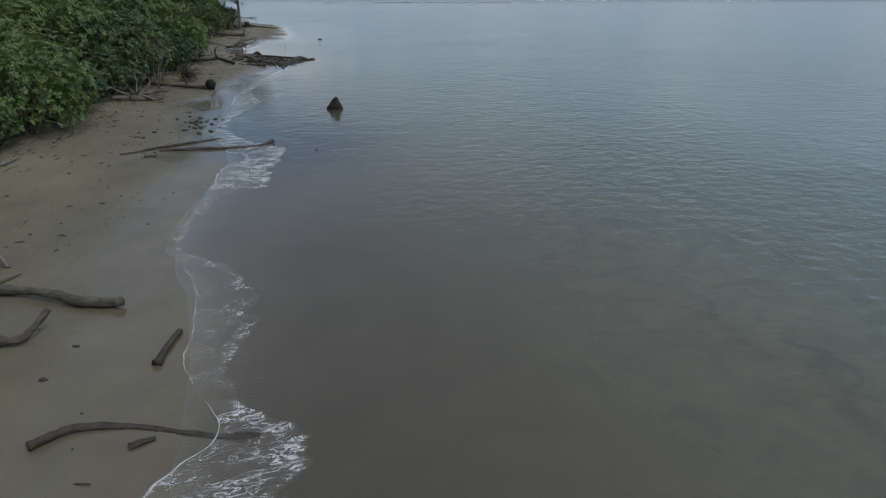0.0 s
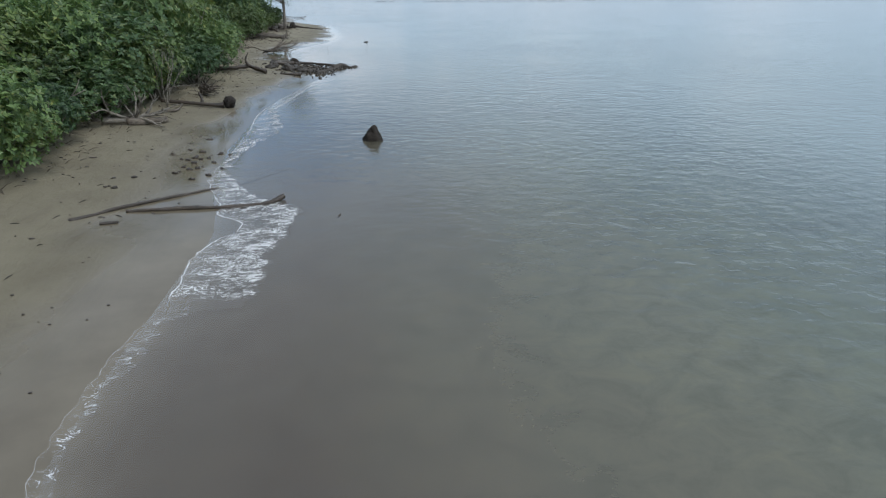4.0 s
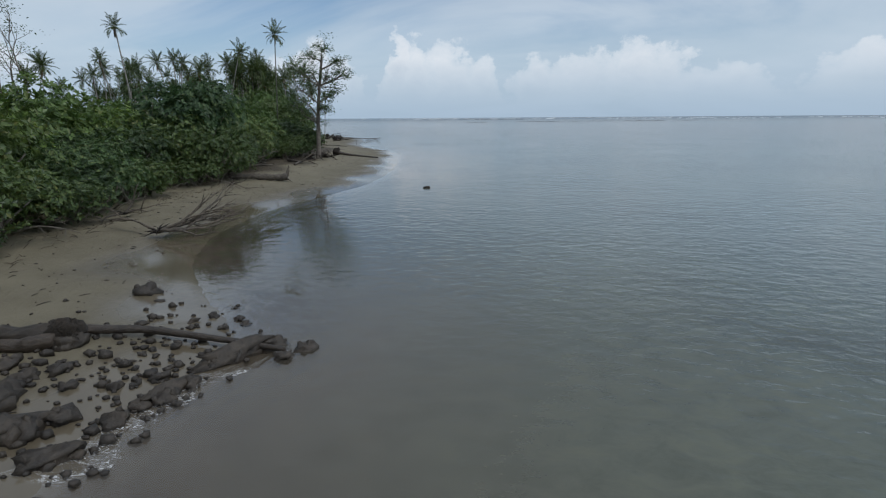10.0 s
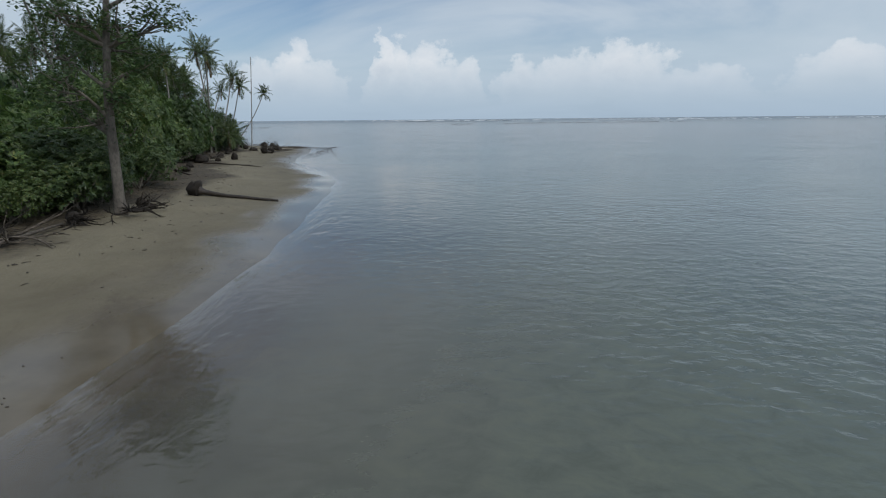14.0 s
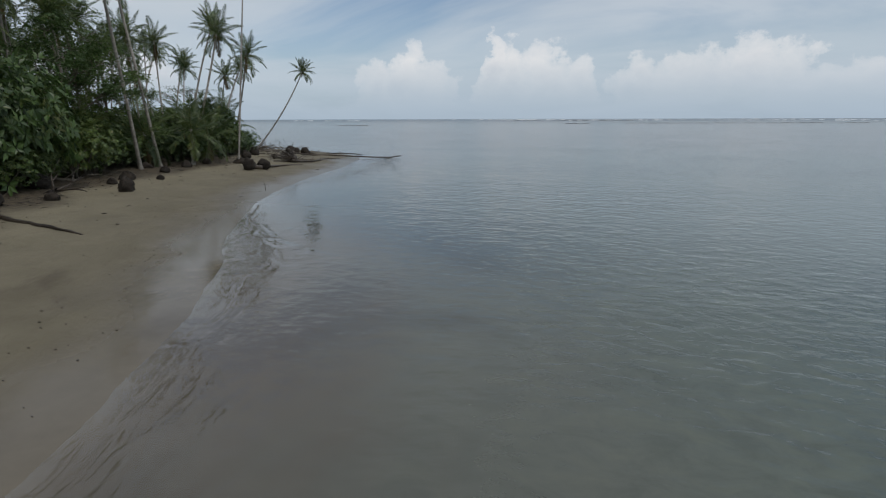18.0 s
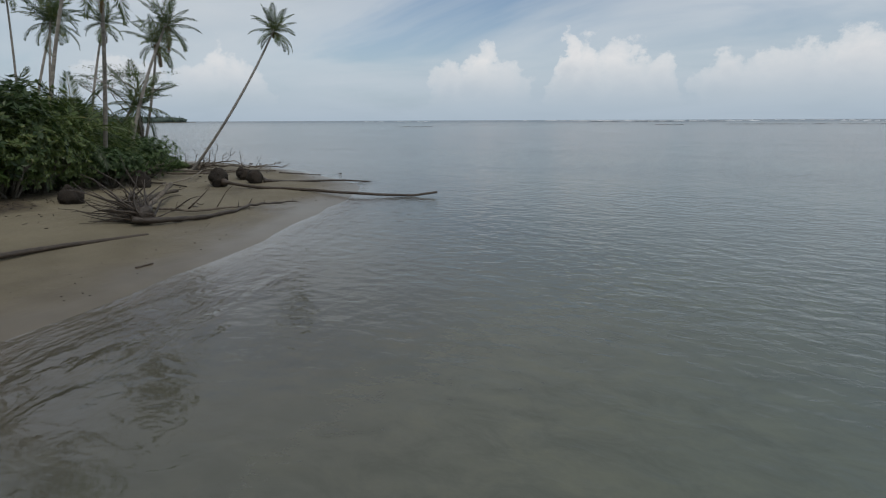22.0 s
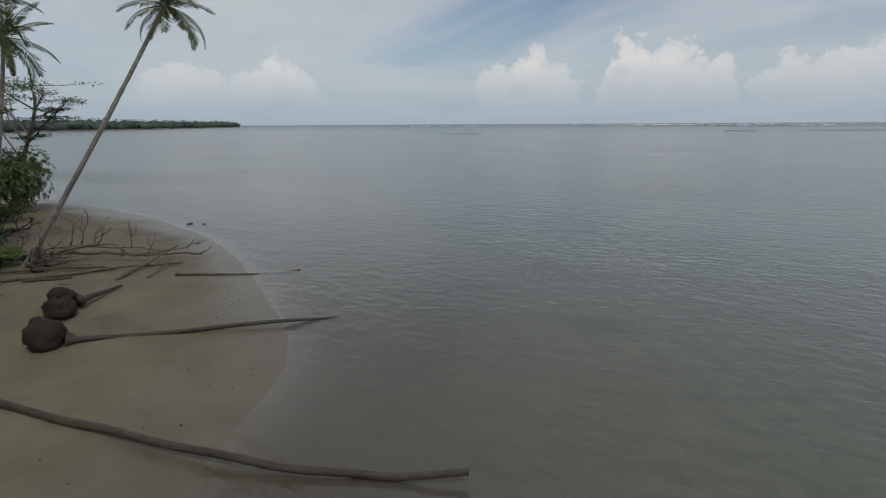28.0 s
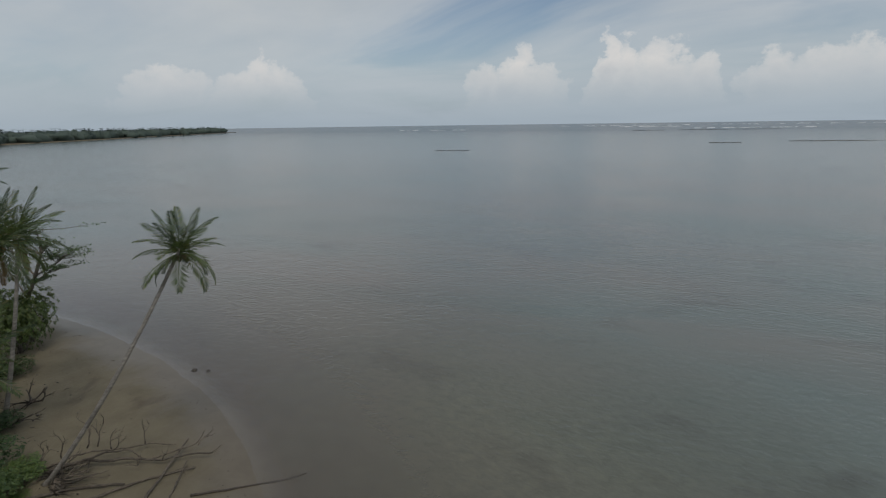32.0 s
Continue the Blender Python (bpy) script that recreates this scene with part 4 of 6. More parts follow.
FLAT = [(-3.2, 0, 9.6, 1.9, 0.3), (-0.6, -0.8, 10.2, 2.0, 0.3), (1.8, 0.6, 10.0, 1.9, 0.3), (4.4, 0, 9.3, 1.8, 0.3), (6.2, 0.4, 8.6, 1.4, 0.25), (3.6, 0.8, 8.0, 1.3, 0.15), (5.2, -0.4, 7.4, 1.0, 0.12), (-2.6, 0.8, 8.9, 1.6, 0.25), (2.6, -0.3, 6.0, 0.9, 0.12), (-5.4, 0.5, 9.0, 1.4, 0.3)]
for x, y, lean, k, seed in ((-62.4, 221.8, 2.8, 1.0, 15), (-52.0, 208.5, 0.5, 0.62, 16), (-58.0, 203.0, -0.4, 0.8, 18)):
    clump_tree("umbrella_tree", "flat-topped open tree behind the point", (x, y), [(0, 0, 0), (0.5 * lean, 0.1, 2.6 * k), (1.3 * lean, 0.1, 5.4 * k), (1.9 * lean, 0.2, 8.0 * k), (2.0 * lean, 0.2, 9.4 * k)],
               [(a * k + lean, b * k, c * k, w * k, h) for a, b, c, w, h in FLAT], 0.20, 38, 0.18, LEAF_DEEP, seed)

AIRY = [(-2.6, 0.4, 7.6, 1.3, 0.7), (-0.9, -0.9, 9.0, 1.5, 0.9), (1.2, 0.6, 9.4, 1.4, 0.8), (2.6, -0.5, 7.8, 1.3, 0.7), (0.4, 1.4, 7.0, 1.2, 0.6), (-1.8, -1.4, 6.2, 1.1, 0.5), (3.4, 0.8, 6.4, 1.0, 0.5), (0.1, -0.2, 10.6, 1.2, 0.8), (1.6, -1.6, 6.0, 1.1, 0.5)]
for x, y, k, seed in ((-30.6, 170.4, 1.0, 21), (-33.6, 174.6, 1.12, 22), (-36.4, 180.2, 1.0, 23)):
    clump_tree("coastal_tree", "airy dark-leaved tree standing among the palms", (x, y), [(0, 0, 0), (0.2, 0.1, 2.4 * k), (0.1, 0.3, 5.0 * k), (0.4, 0.1, 7.6 * k), (0.2, 0, 9.6 * k)],
               [(a * k, b * k, c * k, w * k, h * k) for a, b, c, w, h in AIRY], 0.17, 90, 0.20, LEAF_DEEP, seed)

# bushes at the end of the thicket, over the sandy point
rng = random.Random(77)
for x, y, size, tall in ((-58.6, 219.8, 0.85, 1.55), (-60.2, 221.4, 0.95, 1.65), (-54.6, 217.0, 0.6, 0.7), (-47.8, 212.6, 0.55, 0.5), (-43.4, 209.7, 0.75, 0.75), (-41.0, 208.6, 0.62, 0.65), (-41.0, 210.3, 0.5, 0.55), (-39.9, 206.6, 0.85, 0.9), (-38.0, 204.6, 0.9, 1.0), (-36.6, 202.4, 0.9, 1.0), (-35.0, 199.4, 0.8, 0.95), (-39.6, 209.3, 0.26, 0.24)):
    plant(olive if x < -50 else kinds, x, y, size, tall)
# taller broad-leaved trees among the palms
for x, y in ((-31.0, 158.0), (-33.5, 163.0), (-30.0, 152.0), (-35.0, 168.0), (-34.0, 156.0), (-37.0, 162.0), (-27.0, 146.0), (-31.5, 147.5), (-36.5, 150.5), (-28.5, 163.5), (-41.0, 158.0), (-39.5, 167.0), (-25.0, 141.0), (-35.5, 144.5)):
    plant(deep, x, y, 1.15, rng.uniform(1.2, 1.7))
for x, y in ((-29.5, 157.5), (-31.5, 161.0), (-33.5, 165.0), (-28.0, 153.0), (-36.0, 168.0), (-30.5, 151.0)):
    plant(deep, x, y, 1.05, rng.uniform(1.75, 2.05))

# ---- fallen palms and driftwood on the sand ----
def on_sand(points, lift=0.0):
    return [Vector((x, y, max(height(x, y), -0.05) + (l[0] if l else lift))) for x, y, *l in points]


def root_ball(ob, at, size, rng, mat=None, cone=0.0):
    ball = Shell()
    ball.lump(at, size, 0.19, rng, 12, 18, cone)
    for v in ball.v:
        k = 1 + 0.10 * noise.noise(v * 5.0) + 0.07 * noise.noise(v * 13.0)
        v.x, v.y, v.z = at.x + (v.x - at.x) * k, at.y + (v.y - at.y) * k, at.z + (v.z - at.z) * k
    made = part("root_ball", ball, mat or ROOT, ob, "dark ball of matted roots")
    hair = Shell()
    for _ in range(520):
        d = Vector((rng.gauss(0, 1), rng.gauss(0, 1), rng.gauss(0.25, 0.9))).normalized()
        taper = 1 - cone * d.z
        p = at + Vector((d.x * size[0] * taper, d.y * size[1] * taper, d.z * size[2])) * 0.96
        w = (d * 0.6 + Vector((rng.uniform(-0.6, 0.6), rng.uniform(-0.6, 0.6), rng.uniform(-1.2, 0.0)))).normalized()
        l = rng.uniform(0.03, 0.10)
        hair.tube([p, p + w * l * 0.6, p + w * l + Vector((0, 0, -0.4 * l))], [0.013, 0.010, 0.004], 3)
    roots = new("root_fringe", hair.mesh("root_fringe", mat or ROOT))
    roots.parent = made
    tagged(roots, kind="stuff")
    return made


def fallen_palm(label, ball, size, trunk, r0, r1, seed, mat=None, group="fallen palms", level=False):
    """ball: (x, y, height of its middle) or None; trunk: (x, y, height of the axis) from the roots on."""
    rng = random.Random(seed)
    line = smooth_line([Vector(p) for p in trunk] if level else on_sand(trunk), 9)
    foot = line[0].copy()
    ob = thing("fallen_palm", (foot.x, foot.y, height(foot.x, foot.y)), label, "driftwood", group)
    foot = Vector(ob.location)
    line = [p + Vector((noise.noise(p * 0.6), noise.noise(p * 0.6 + Vector((9, 0, 0))), 0.4 * noise.noise(p * 0.6 + Vector((0, 9, 0))))) * (r0 * 0.5) for p in line]
    sh, n = Shell(), len(line) - 1
    flare = [1 + (min(size) / r0 - 1) * 0.45 * math.exp(-(p - line[0]).length / 0.16) if ball else 1 for p in line]
    sh.tube([p - foot for p in line], [(r0 + (r1 - r0) * i / n) * flare[i] * (1.06 if i % 2 else 0.95) for i in range(n + 1)], 10, 0.05, rng)
    part("trunk", sh, mat or WET_WOOD, ob)
    if ball:
        c = Vector((ball[0], ball[1], height(ball[0], ball[1]) + ball[2])) - foot
        root_ball(ob, c, size, rng)
    return ob


def log(label, points, r0, r1, mat, seed, spurs=(), name="driftwood_log", group="driftwood", rough=0.16):
    """points: (x, y, height of the axis over the sand). spurs: lists of points with a radius first."""
    rng = random.Random(seed)
    line = smooth_line(on_sand(points, r0 * 0.6), 8)
    line = [p + Vector((noise.noise(p * 1.7), noise.noise(p * 1.7 + Vector((9, 0, 0))), 0.6 * noise.noise(p * 1.7 + Vector((0, 9, 0))))) * (r0 * 0.85) for p in line]
    foot = Vector((line[0].x, line[0].y, height(line[0].x, line[0].y)))
    ob = thing(name, foot, label, "driftwood", group)
    sh, n = Shell(), len(line) - 1
    sh.tube([p - foot for p in line], [(r0 + (r1 - r0) * i / n) * (1 + 0.35 * noise.noise(p * 1.3) + rng.uniform(-0.06, 0.06)) for i, p in enumerate(line)], 9, rough, rng)
    part("stem", sh, mat, ob)
    for r, *pts in spurs:
        b = Shell()
        l2 = smooth_line(on_sand(pts, r), 3)
        b.tube([p - foot for p in l2], [r * (1 - 0.75 * i / (len(l2) - 1)) for i in range(len(l2))], 6, rough, rng)
        part("branch", b, mat, ob)
    return ob


def snag(label, at, lift, ways, mat, seed, radius=0.10, depth=3, trunk=None, roots=0, name="dead_tree", keep=0.72, lie=-0.02, spread=0.6):
    """A dead tree: a stem, branches along given directions (x, y, z, length), and a fan of roots."""
    rng = random.Random(seed)
    foot = Vector((at[0], at[1], height(*at)))
    ob = thing(name, foot, label, "driftwood", "dead trees on the sand")
    if trunk:
        sh = Shell()
        line = [p - foot for p in smooth_line(on_sand(trunk))]
        n = len(line) - 1
        sh.tube(line, [radius * 1.5 * (1 - 0.6 * i / n) * rng.uniform(0.92, 1.08) for i in range(n + 1)], 8, 0.1, rng)
        part("stem", sh, mat, ob)
    for x, y, z, l, *start in ways:
        sh, tips = Shell(), []
        s = Vector(start[0]) if start else Vector((0, 0, lift))
        limb(sh, tips, s, Vector((x, y, z)).normalized(), l, radius * rng.uniform(0.6, 0.85), depth - 1, rng, lie, spread, keep)
        for i, p in enumerate(sh.v):
            g = height(p.x + foot.x, p.y + foot.y) - foot.z
            if p.z < g + 0.01:
                p.z = g + 0.01 + 0.15 * (g - p.z) * 0.2
        part("branch", sh, mat, ob)
    if roots:
        sh = Shell()
        for _ in range(roots):
            a = rng.uniform(0, 6.28)
            w = Vector((math.cos(a), math.sin(a), rng.uniform(-0.2, 0.9))).normalized()
            p = Vector((0, 0, lift))
            l = rng.uniform(0.3, 0.8)
            sh.tube([p, p + w * l * 0.5, p + w * l + Vector((rng.uniform(-0.1, 0.1), rng.uniform(-0.1, 0.1), -0.1))], [0.06, 0.035, 0.012], 5, 0.1, rng)
        part("root_tangle", sh, ROOT, ob, "tangle of dark roots")
    return ob


def root_fan(label, at, axis, count, length, spread, seed, mat):
    """An upturned plate of bare roots that point along axis; each root a part."""
    rng = random.Random(seed)
    foot = Vector((at[0], at[1], height(at[0], at[1])))
    ob = thing("upturned_roots", foot, label, "driftwood", "dead trees on the sand")
    hub = Shell()
    hub.lump((0, 0, at[2] if len(at) > 2 else 0.3), (0.32, 0.3, 0.3), 0.3, rng, 6, 9)
    part("root_crown", hub, mat, ob)
    axis = Vector(axis).normalized()
    for k in range(count):
        w = (axis + Vector((rng.uniform(-1, 1), rng.uniform(-1, 1), rng.uniform(-0.5, 0.75))) * spread).normalized()
        l, p = length * rng.uniform(0.45, 1.05), Vector((rng.uniform(-0.3, 0.3), rng.uniform(-0.3, 0.3), rng.uniform(0.1, 0.55)))
        line = [p]
        for i in range(5):
            w = (w + Vector((rng.uniform(-1, 1), rng.uniform(-1, 1), rng.uniform(-1, 0.8))) * 0.34).normalized()
            q = line[-1] + w * (l / 5)
            q.z = max(q.z, height(foot.x + q.x, foot.y + q.y) - foot.z + 0.03)
            line.append(q)
        sh = Shell()
        r = rng.uniform(0.03, 0.07)
        sh.tube(line, [r * (1 - 0.15 * i) for i in range(6)], 5, 0.12, rng)
        part("root", sh, mat, ob)
    return ob


root_fan("upturned plate of bare dark roots", (-23.4, 191.5, 0.5), (-1, 0.1, 0.36), 72, 3.0, 0.62, 91, WET_WOOD)
root_fan("low fan of dark roots under the palms", (-27.6, 194.6), (0.5, -0.6, 0.3), 14, 2.0, 0.5, 92, DRIFT)
root_fan("tangled fan of roots beside the point", (-38.4, 210.6), (0.9, 0.3, 0.25), 16, 2.4, 0.5, 93, DRIFT)
root_fan("fan of dark roots under the shrubs", (-9.9, 48.2, 0.45), (0.5, -0.8, 0.15), 60, 1.5, 0.8, 94, DRIFT)

# first stretch of the beach
log("grey weathered driftwood log with a broken branch", [(-12.5, 14.1, 0.25), (-9.8, 13.3, 0.22), (-8.7, 12.95, 0.2), (-7.3, 12.7, 0.18), (-6.1, 12.2, 0.16), (-4.9, 11.75, 0.16)], 0.14, 0.11, DRIFT, 1,
    [(0.07, (-8.2, 12.7, 0.2), (-7.7, 12.95, 0.28), (-7.4, 13.2, 0.34)), (0.05, (-7.9, 12.7, 0.15), (-7.65, 12.3, 0.08), (-7.5, 12.05, 0.03)), (0.05, (-8.5, 12.8, 0.25), (-8.7, 13.15, 0.38))])
log("bent grey driftwood log lying on sand", [(-11.0, 12.2, 0.25), (-8.7, 11.2, 0.2), (-7.7, 10.75, 0.14), (-6.5, 10.4, 0.12), (-6.2, 10.6, 0.25), (-5.95, 10.95, 0.5)], 0.11, 0.07, DRIFT, 2)
log("short thin driftwood stick on sand", [(-9.4, 10.9), (-8.4, 10.7), (-7.75, 10.55)], 0.05, 0.03, DRIFT, 3)
log("short dark split log at the wet edge", [(-3.36, 10.45, 0.05), (-3.5, 9.85, 0.06), (-3.6, 9.3, 0.05)], 0.06, 0.10, WET_WOOD, 4)
log("long curved half-buried palm trunk", [(-4.95, 7.3, 0.07), (-4.6, 7.64, 0.06), (-4.3, 7.7, 0.03), (-3.6, 7.62, 0.0), (-3.1, 7.45, -0.01), (-2.4, 7.23, 0.0), (-1.5, 6.95, 0.03)], 0.07, 0.055, WET_WOOD, 5)
log("flat dark chunk of driftwood", [(-3.52, 7.13, 0.02), (-3.35, 7.2, 0.03), (-3.15, 7.24, 0.02)], 0.07, 0.04, WET_WOOD, 6, rough=0.25)
log("small dark stick on the sand", [(-5.46, 7.34, 0.02), (-5.31, 6.94, 0.02)], 0.03, 0.02, WET_WOOD, 7)
log("long thin palm trunk half sunk in sand", [(-8.6, 25.3, 0.0), (-7.2, 26.75, 0.05), (-5.3, 28.3, 0.02), (-4.3, 29.0, -0.04), (-2.2, 31.4, -0.10)], 0.07, 0.05, WET_WOOD, 8)
log("dark palm trunk reaching into the water", [(-7.2, 26.2, 0.02), (-5.6, 26.4, 0.05), (-4.0, 26.5, 0.05), (-2.9, 26.6, 0.06), (-2.4, 26.8, 0.10), (-2.05, 27.05, 0.2)], 0.07, 0.10, WET_WOOD, 9)
log("flat plank on the sand", [(-7.6, 25.1, 0.03), (-7.1, 25.25, 0.03)], 0.06, 0.05, WET_WOOD, 10)
log("pale arched driftwood branch", [(-9.8, 14.55, 0.04), (-9.6, 14.9, 0.3), (-9.0, 14.85, 0.36), (-8.5, 14.5, 0.28), (-8.25, 14.25, 0.03)], 0.06, 0.05, PALE_WOOD, 11, [(0.03, (-9.2, 14.85, 0.33), (-9.0, 14.6, 0.15), (-8.95, 14.4, 0.02)), (0.03, (-9.6, 14.9, 0.25), (-9.3, 14.5, 0.03))])
log("thick weathered log with broken stubs", [(-15.0, 19.2, 0.2), (-12.8, 18.5, 0.18), (-11.15, 18.0, 0.16)], 0.16, 0.14, DRIFT, 12, [(0.05, (-11.3, 18.1, 0.25), (-11.2, 18.2, 0.55)), (0.05, (-11.9, 18.2, 0.25), (-11.9, 18.35, 0.5)), (0.04, (-11.6, 18.1, 0.2), (-11.2, 17.8, 0.1))])
log("weathered stump end with frayed roots", [(-13.5, 16.2, 0.25), (-11.9, 16.9, 0.2), (-11.5, 17.4, 0.3)], 0.15, 0.10, PALE_WOOD, 13, [(0.05, (-11.7, 17.2, 0.25), (-11.3, 17.1, 0.5)), (0.05, (-11.7, 17.2, 0.25), (-11.4, 17.6, 0.1))])
log("curved pale driftwood branch", [(-13.3, 21.4, 0.05), (-12.8, 22.0, 0.22), (-12.3, 21.9, 0.22), (-11.85, 21.4, 0.03)], 0.06, 0.05, PALE_WOOD, 14, [(0.03, (-12.7, 22.0, 0.2), (-12.9, 21.4, 0.03))])
log("low dark driftwood piece", [(-14.2, 20.5, 0.08), (-12.5, 19.95, 0.06)], 0.08, 0.04, DRIFT, 15, [(0.03, (-13.3, 20.2, 0.1), (-13.0, 20.6, 0.35))])
log("pale slanting dead branch by the shrubs", [(-16.0, 21.0, 0.5), (-15.3, 22.9, 0.4), (-14.9, 25.6, 0.3)], 0.12, 0.05, PALE_WOOD, 16, [(0.04, (-15.1, 24.0, 0.35), (-14.3, 24.6, 0.2))])
log("thin pale branch under the shrubs", [(-15.0, 26.1, 0.1), (-13.9, 26.7, 0.18), (-12.8, 26.4, 0.03)], 0.05, 0.03, PALE_WOOD, 17)
log("short pale driftwood stick", [(-12.1, 22.95, 0.05), (-11.9, 24.1, 0.1)], 0.06, 0.04, PALE_WOOD, 18)
snag("tangle of dead pale branches by the shrubs", (-15.2, 29.5), 0.3, [(1, 0.2, 0.2, 1.1), (0.4, 1, 0.3, 1.0), (1, -0.5, 0.15, 1.0), (0.2, -0.3, 0.9, 0.9)], PALE_WOOD, 19, 0.06, 3)
snag("small stump of pale spreading roots", (-13.3, 31.4), 0.2, [(0.2, 0.2, 1, 0.5), (0.6, -0.2, 0.8, 0.45)], PALE_WOOD, 20, 0.07, 2, None, 10)
snag("pale bare branches lying on the upper beach", (-11.3, 39.2), 0.3, [(1, 0.1, 0.15, 1.1), (0.6, 0.8, 0.25, 1.0), (0.3, -0.6, 0.6, 0.9), (0.9, -0.5, 0.1, 1.2), (-1, -0.3, 0.1, 1.3), (-0.6, 0.7, 0.3, 1.0), (0.1, 0.2, 1, 0.9)], PALE_WOOD, 21, 0.11, 3, [(-12.8, 38.6, 0.2), (-11.3, 39.0, 0.22), (-9.9, 39.5, 0.14)], 6)
log("broken log end sticking out of the sand", [(-11.6, 38.9, 0.15), (-10.4, 39.3, 0.17), (-9.9, 39.75, 0.17)], 0.2, 0.17, DRIFT, 22, [(0.05, (-10.9, 39.9, 0.3), (-10.2, 40.2, 0.25), (-9.55, 39.9, 0.1))])

# second stretch
fallen_palm("fallen palm with a round root ball", (-7.45, 44.4, 0.34), (0.34, 0.40, 0.40), [(-7.75, 44.1, 0.22), (-8.6, 44.1, 0.2), (-9.8, 44.3, 0.2), (-11.6, 44.5, 0.25)], 0.125, 0.12, 31)
log("short upright broken stub", [(-9.2, 44.4, 0.2), (-9.15, 44.5, 0.5), (-9.25, 44.5, 0.85)], 0.10, 0.07, WET_WOOD, 32)
snag("bare twiggy shrub at the top of the beach", (-10.9, 43.2), 0.1, [(0.1, 0.1, 1, 1.4), (-0.3, 0.2, 1, 1.6), (0.35, -0.1, 0.9, 1.2)], PALE_WOOD, 34, 0.05, 4, None, 0, "bare_shrub", 0.75, 0.05, 0.5)
log("thin grey log along the shrubs", [(-11.4, 40.8, 0.1), (-10.7, 41.8, 0.12), (-10.1, 42.3, 0.1), (-10.4, 44.6, 0.12)], 0.07, 0.06, DRIFT, 35)
log("thick dark log with an upright broken limb", [(-13.5, 59.6, 0.25), (-12.0, 59.65, 0.24), (-10.4, 59.8, 0.26), (-9.1, 60.5, 0.42), (-8.3, 60.1, 0.35), (-7.25, 59.15, 0.2)], 0.15, 0.19, WET_WOOD, 36,
    [(0.15, (-8.9, 60.35, 0.5), (-9.1, 60.45, 0.95), (-8.95, 60.5, 1.4)), (0.05, (-9.05, 60.45, 1.2), (-8.75, 60.4, 1.65)), (0.05, (-9.0, 60.45, 1.2), (-8.85, 60.6, 1.6))])
snag("pile of dead pale branches under the shrubs", (-11.2, 60.9), 0.4, [(1, -0.3, 0.1, 1.2), (0.9, 0.6, 0.35, 1.3), (0.4, 1, 0.5, 1.2), (-0.4, 0.9, 0.6, 1.0), (0.9, -0.8, 0.05, 1.1)], PALE_WOOD, 37, 0.07, 3)
log("tapered dark log on the wet sand", [(-6.1, 59.65, 0.03), (-5.3, 59.35, 0.07), (-4.7, 59.2, 0.1), (-4.15, 59.2, 0.13)], 0.05, 0.16, WET_WOOD, 38)
fallen_palm("long fallen palm reaching across rocks into water", (-5.35, 65.95, 0.26), (0.42, 0.40, 0.38), [(-5.15, 66.1, 0.26), (-4.9, 66.4, 0.22), (-3.4, 66.6, 0.22), (-1.1, 66.3, 0.22), (0.3, 66.05, 0.12)], 0.15, 0.06, 39)
log("broken block of dark trunk among the rocks", [(-7.15, 65.0, 0.15), (-6.3, 65.3, 0.17), (-5.4, 65.6, 0.16)], 0.2, 0.2, WET_WOOD, 40)
snag("dead tree with bare branches spread over the sand", (-9.95, 78.5), 0.35, [(1, 0.15, 0.16, 1.5), (1, -0.12, 0.08, 1.6), (0.6, 0.9, 0.22, 1.7), (0.25, 1, 0.25, 1.8), (0.9, 0.5, 0.18, 1.7), (0.75, 0.65, 0.35, 1.6), (-0.9, 0.5, 0.15, 1.2)], DRIFT, 41, 0.14, 4, None, 22, "dead_tree", 0.8, -0.02, 0.38)
snag("low pile of dark driftwood branches", (-13.9, 82.2), 0.25, [(0.3, 1, 0.15, 1.4), (-0.2, -1, 0.1, 1.5), (0.9, 0.6, 0.25, 1.2), (0.2, 0.8, 0.6, 0.9)], DRIFT, 42, 0.09, 3, None, 8)
log("thick broken trunk with a splintered upturned end", [(-14.5, 98.4, 0.35), (-12.3, 98.8, 0.35), (-10.6, 99.1, 0.35), (-9.75, 99.25, 0.4)], 0.24, 0.30, DRIFT, 43, [(0.15, (-9.8, 99.25, 0.5), (-9.7, 99.3, 1.0), (-9.55, 99.35, 1.45)), (0.10, (-9.7, 99.25, 0.5), (-9.5, 99.2, 1.1)), (0.08, (-9.7, 99.2, 0.3), (-9.4, 99.2, 0.05))])
snag("tangle of dead twigs below the shrubs", (-12.6, 94.2), 0.3, [(1, -0.2, 0.05, 1.2), (1, 0.3, 0.1, 1.2), (0.5, -0.8, 0.1, 1.0), (-0.8, 0.1, 0.2, 1.2)], DRIFT, 44, 0.06, 3, None, 6)
log("flat weathered log under the shrubs", [(-17.0, 107.9, 0.1), (-15.9, 109.2, 0.12), (-14.9, 110.4, 0.1)], 0.15, 0.1, DRIFT, 45)
log("thin stick standing in shallow water", [(-2.7, 84.1, -0.1), (-2.72, 84.15, 0.3), (-2.78, 84.2, 0.62)], 0.025, 0.015, WET_WOOD, 46)
snag("low sprawling driftwood with curled branches", (-12.8, 114.2), 0.3, [(-0.2, 1, 0.1, 1.4), (0.5, 1, 0.15, 1.3), (0.9, 0.3, 0.1, 1.2), (-0.3, -1, 0.05, 1.2), (0.6, -0.8, 0.1, 1.2)], DRIFT, 47, 0.10, 3, [(-12.8, 112.0, 0.1), (-12.8, 114.2, 0.2), (-13.2, 118.2, 0.2)], 10)
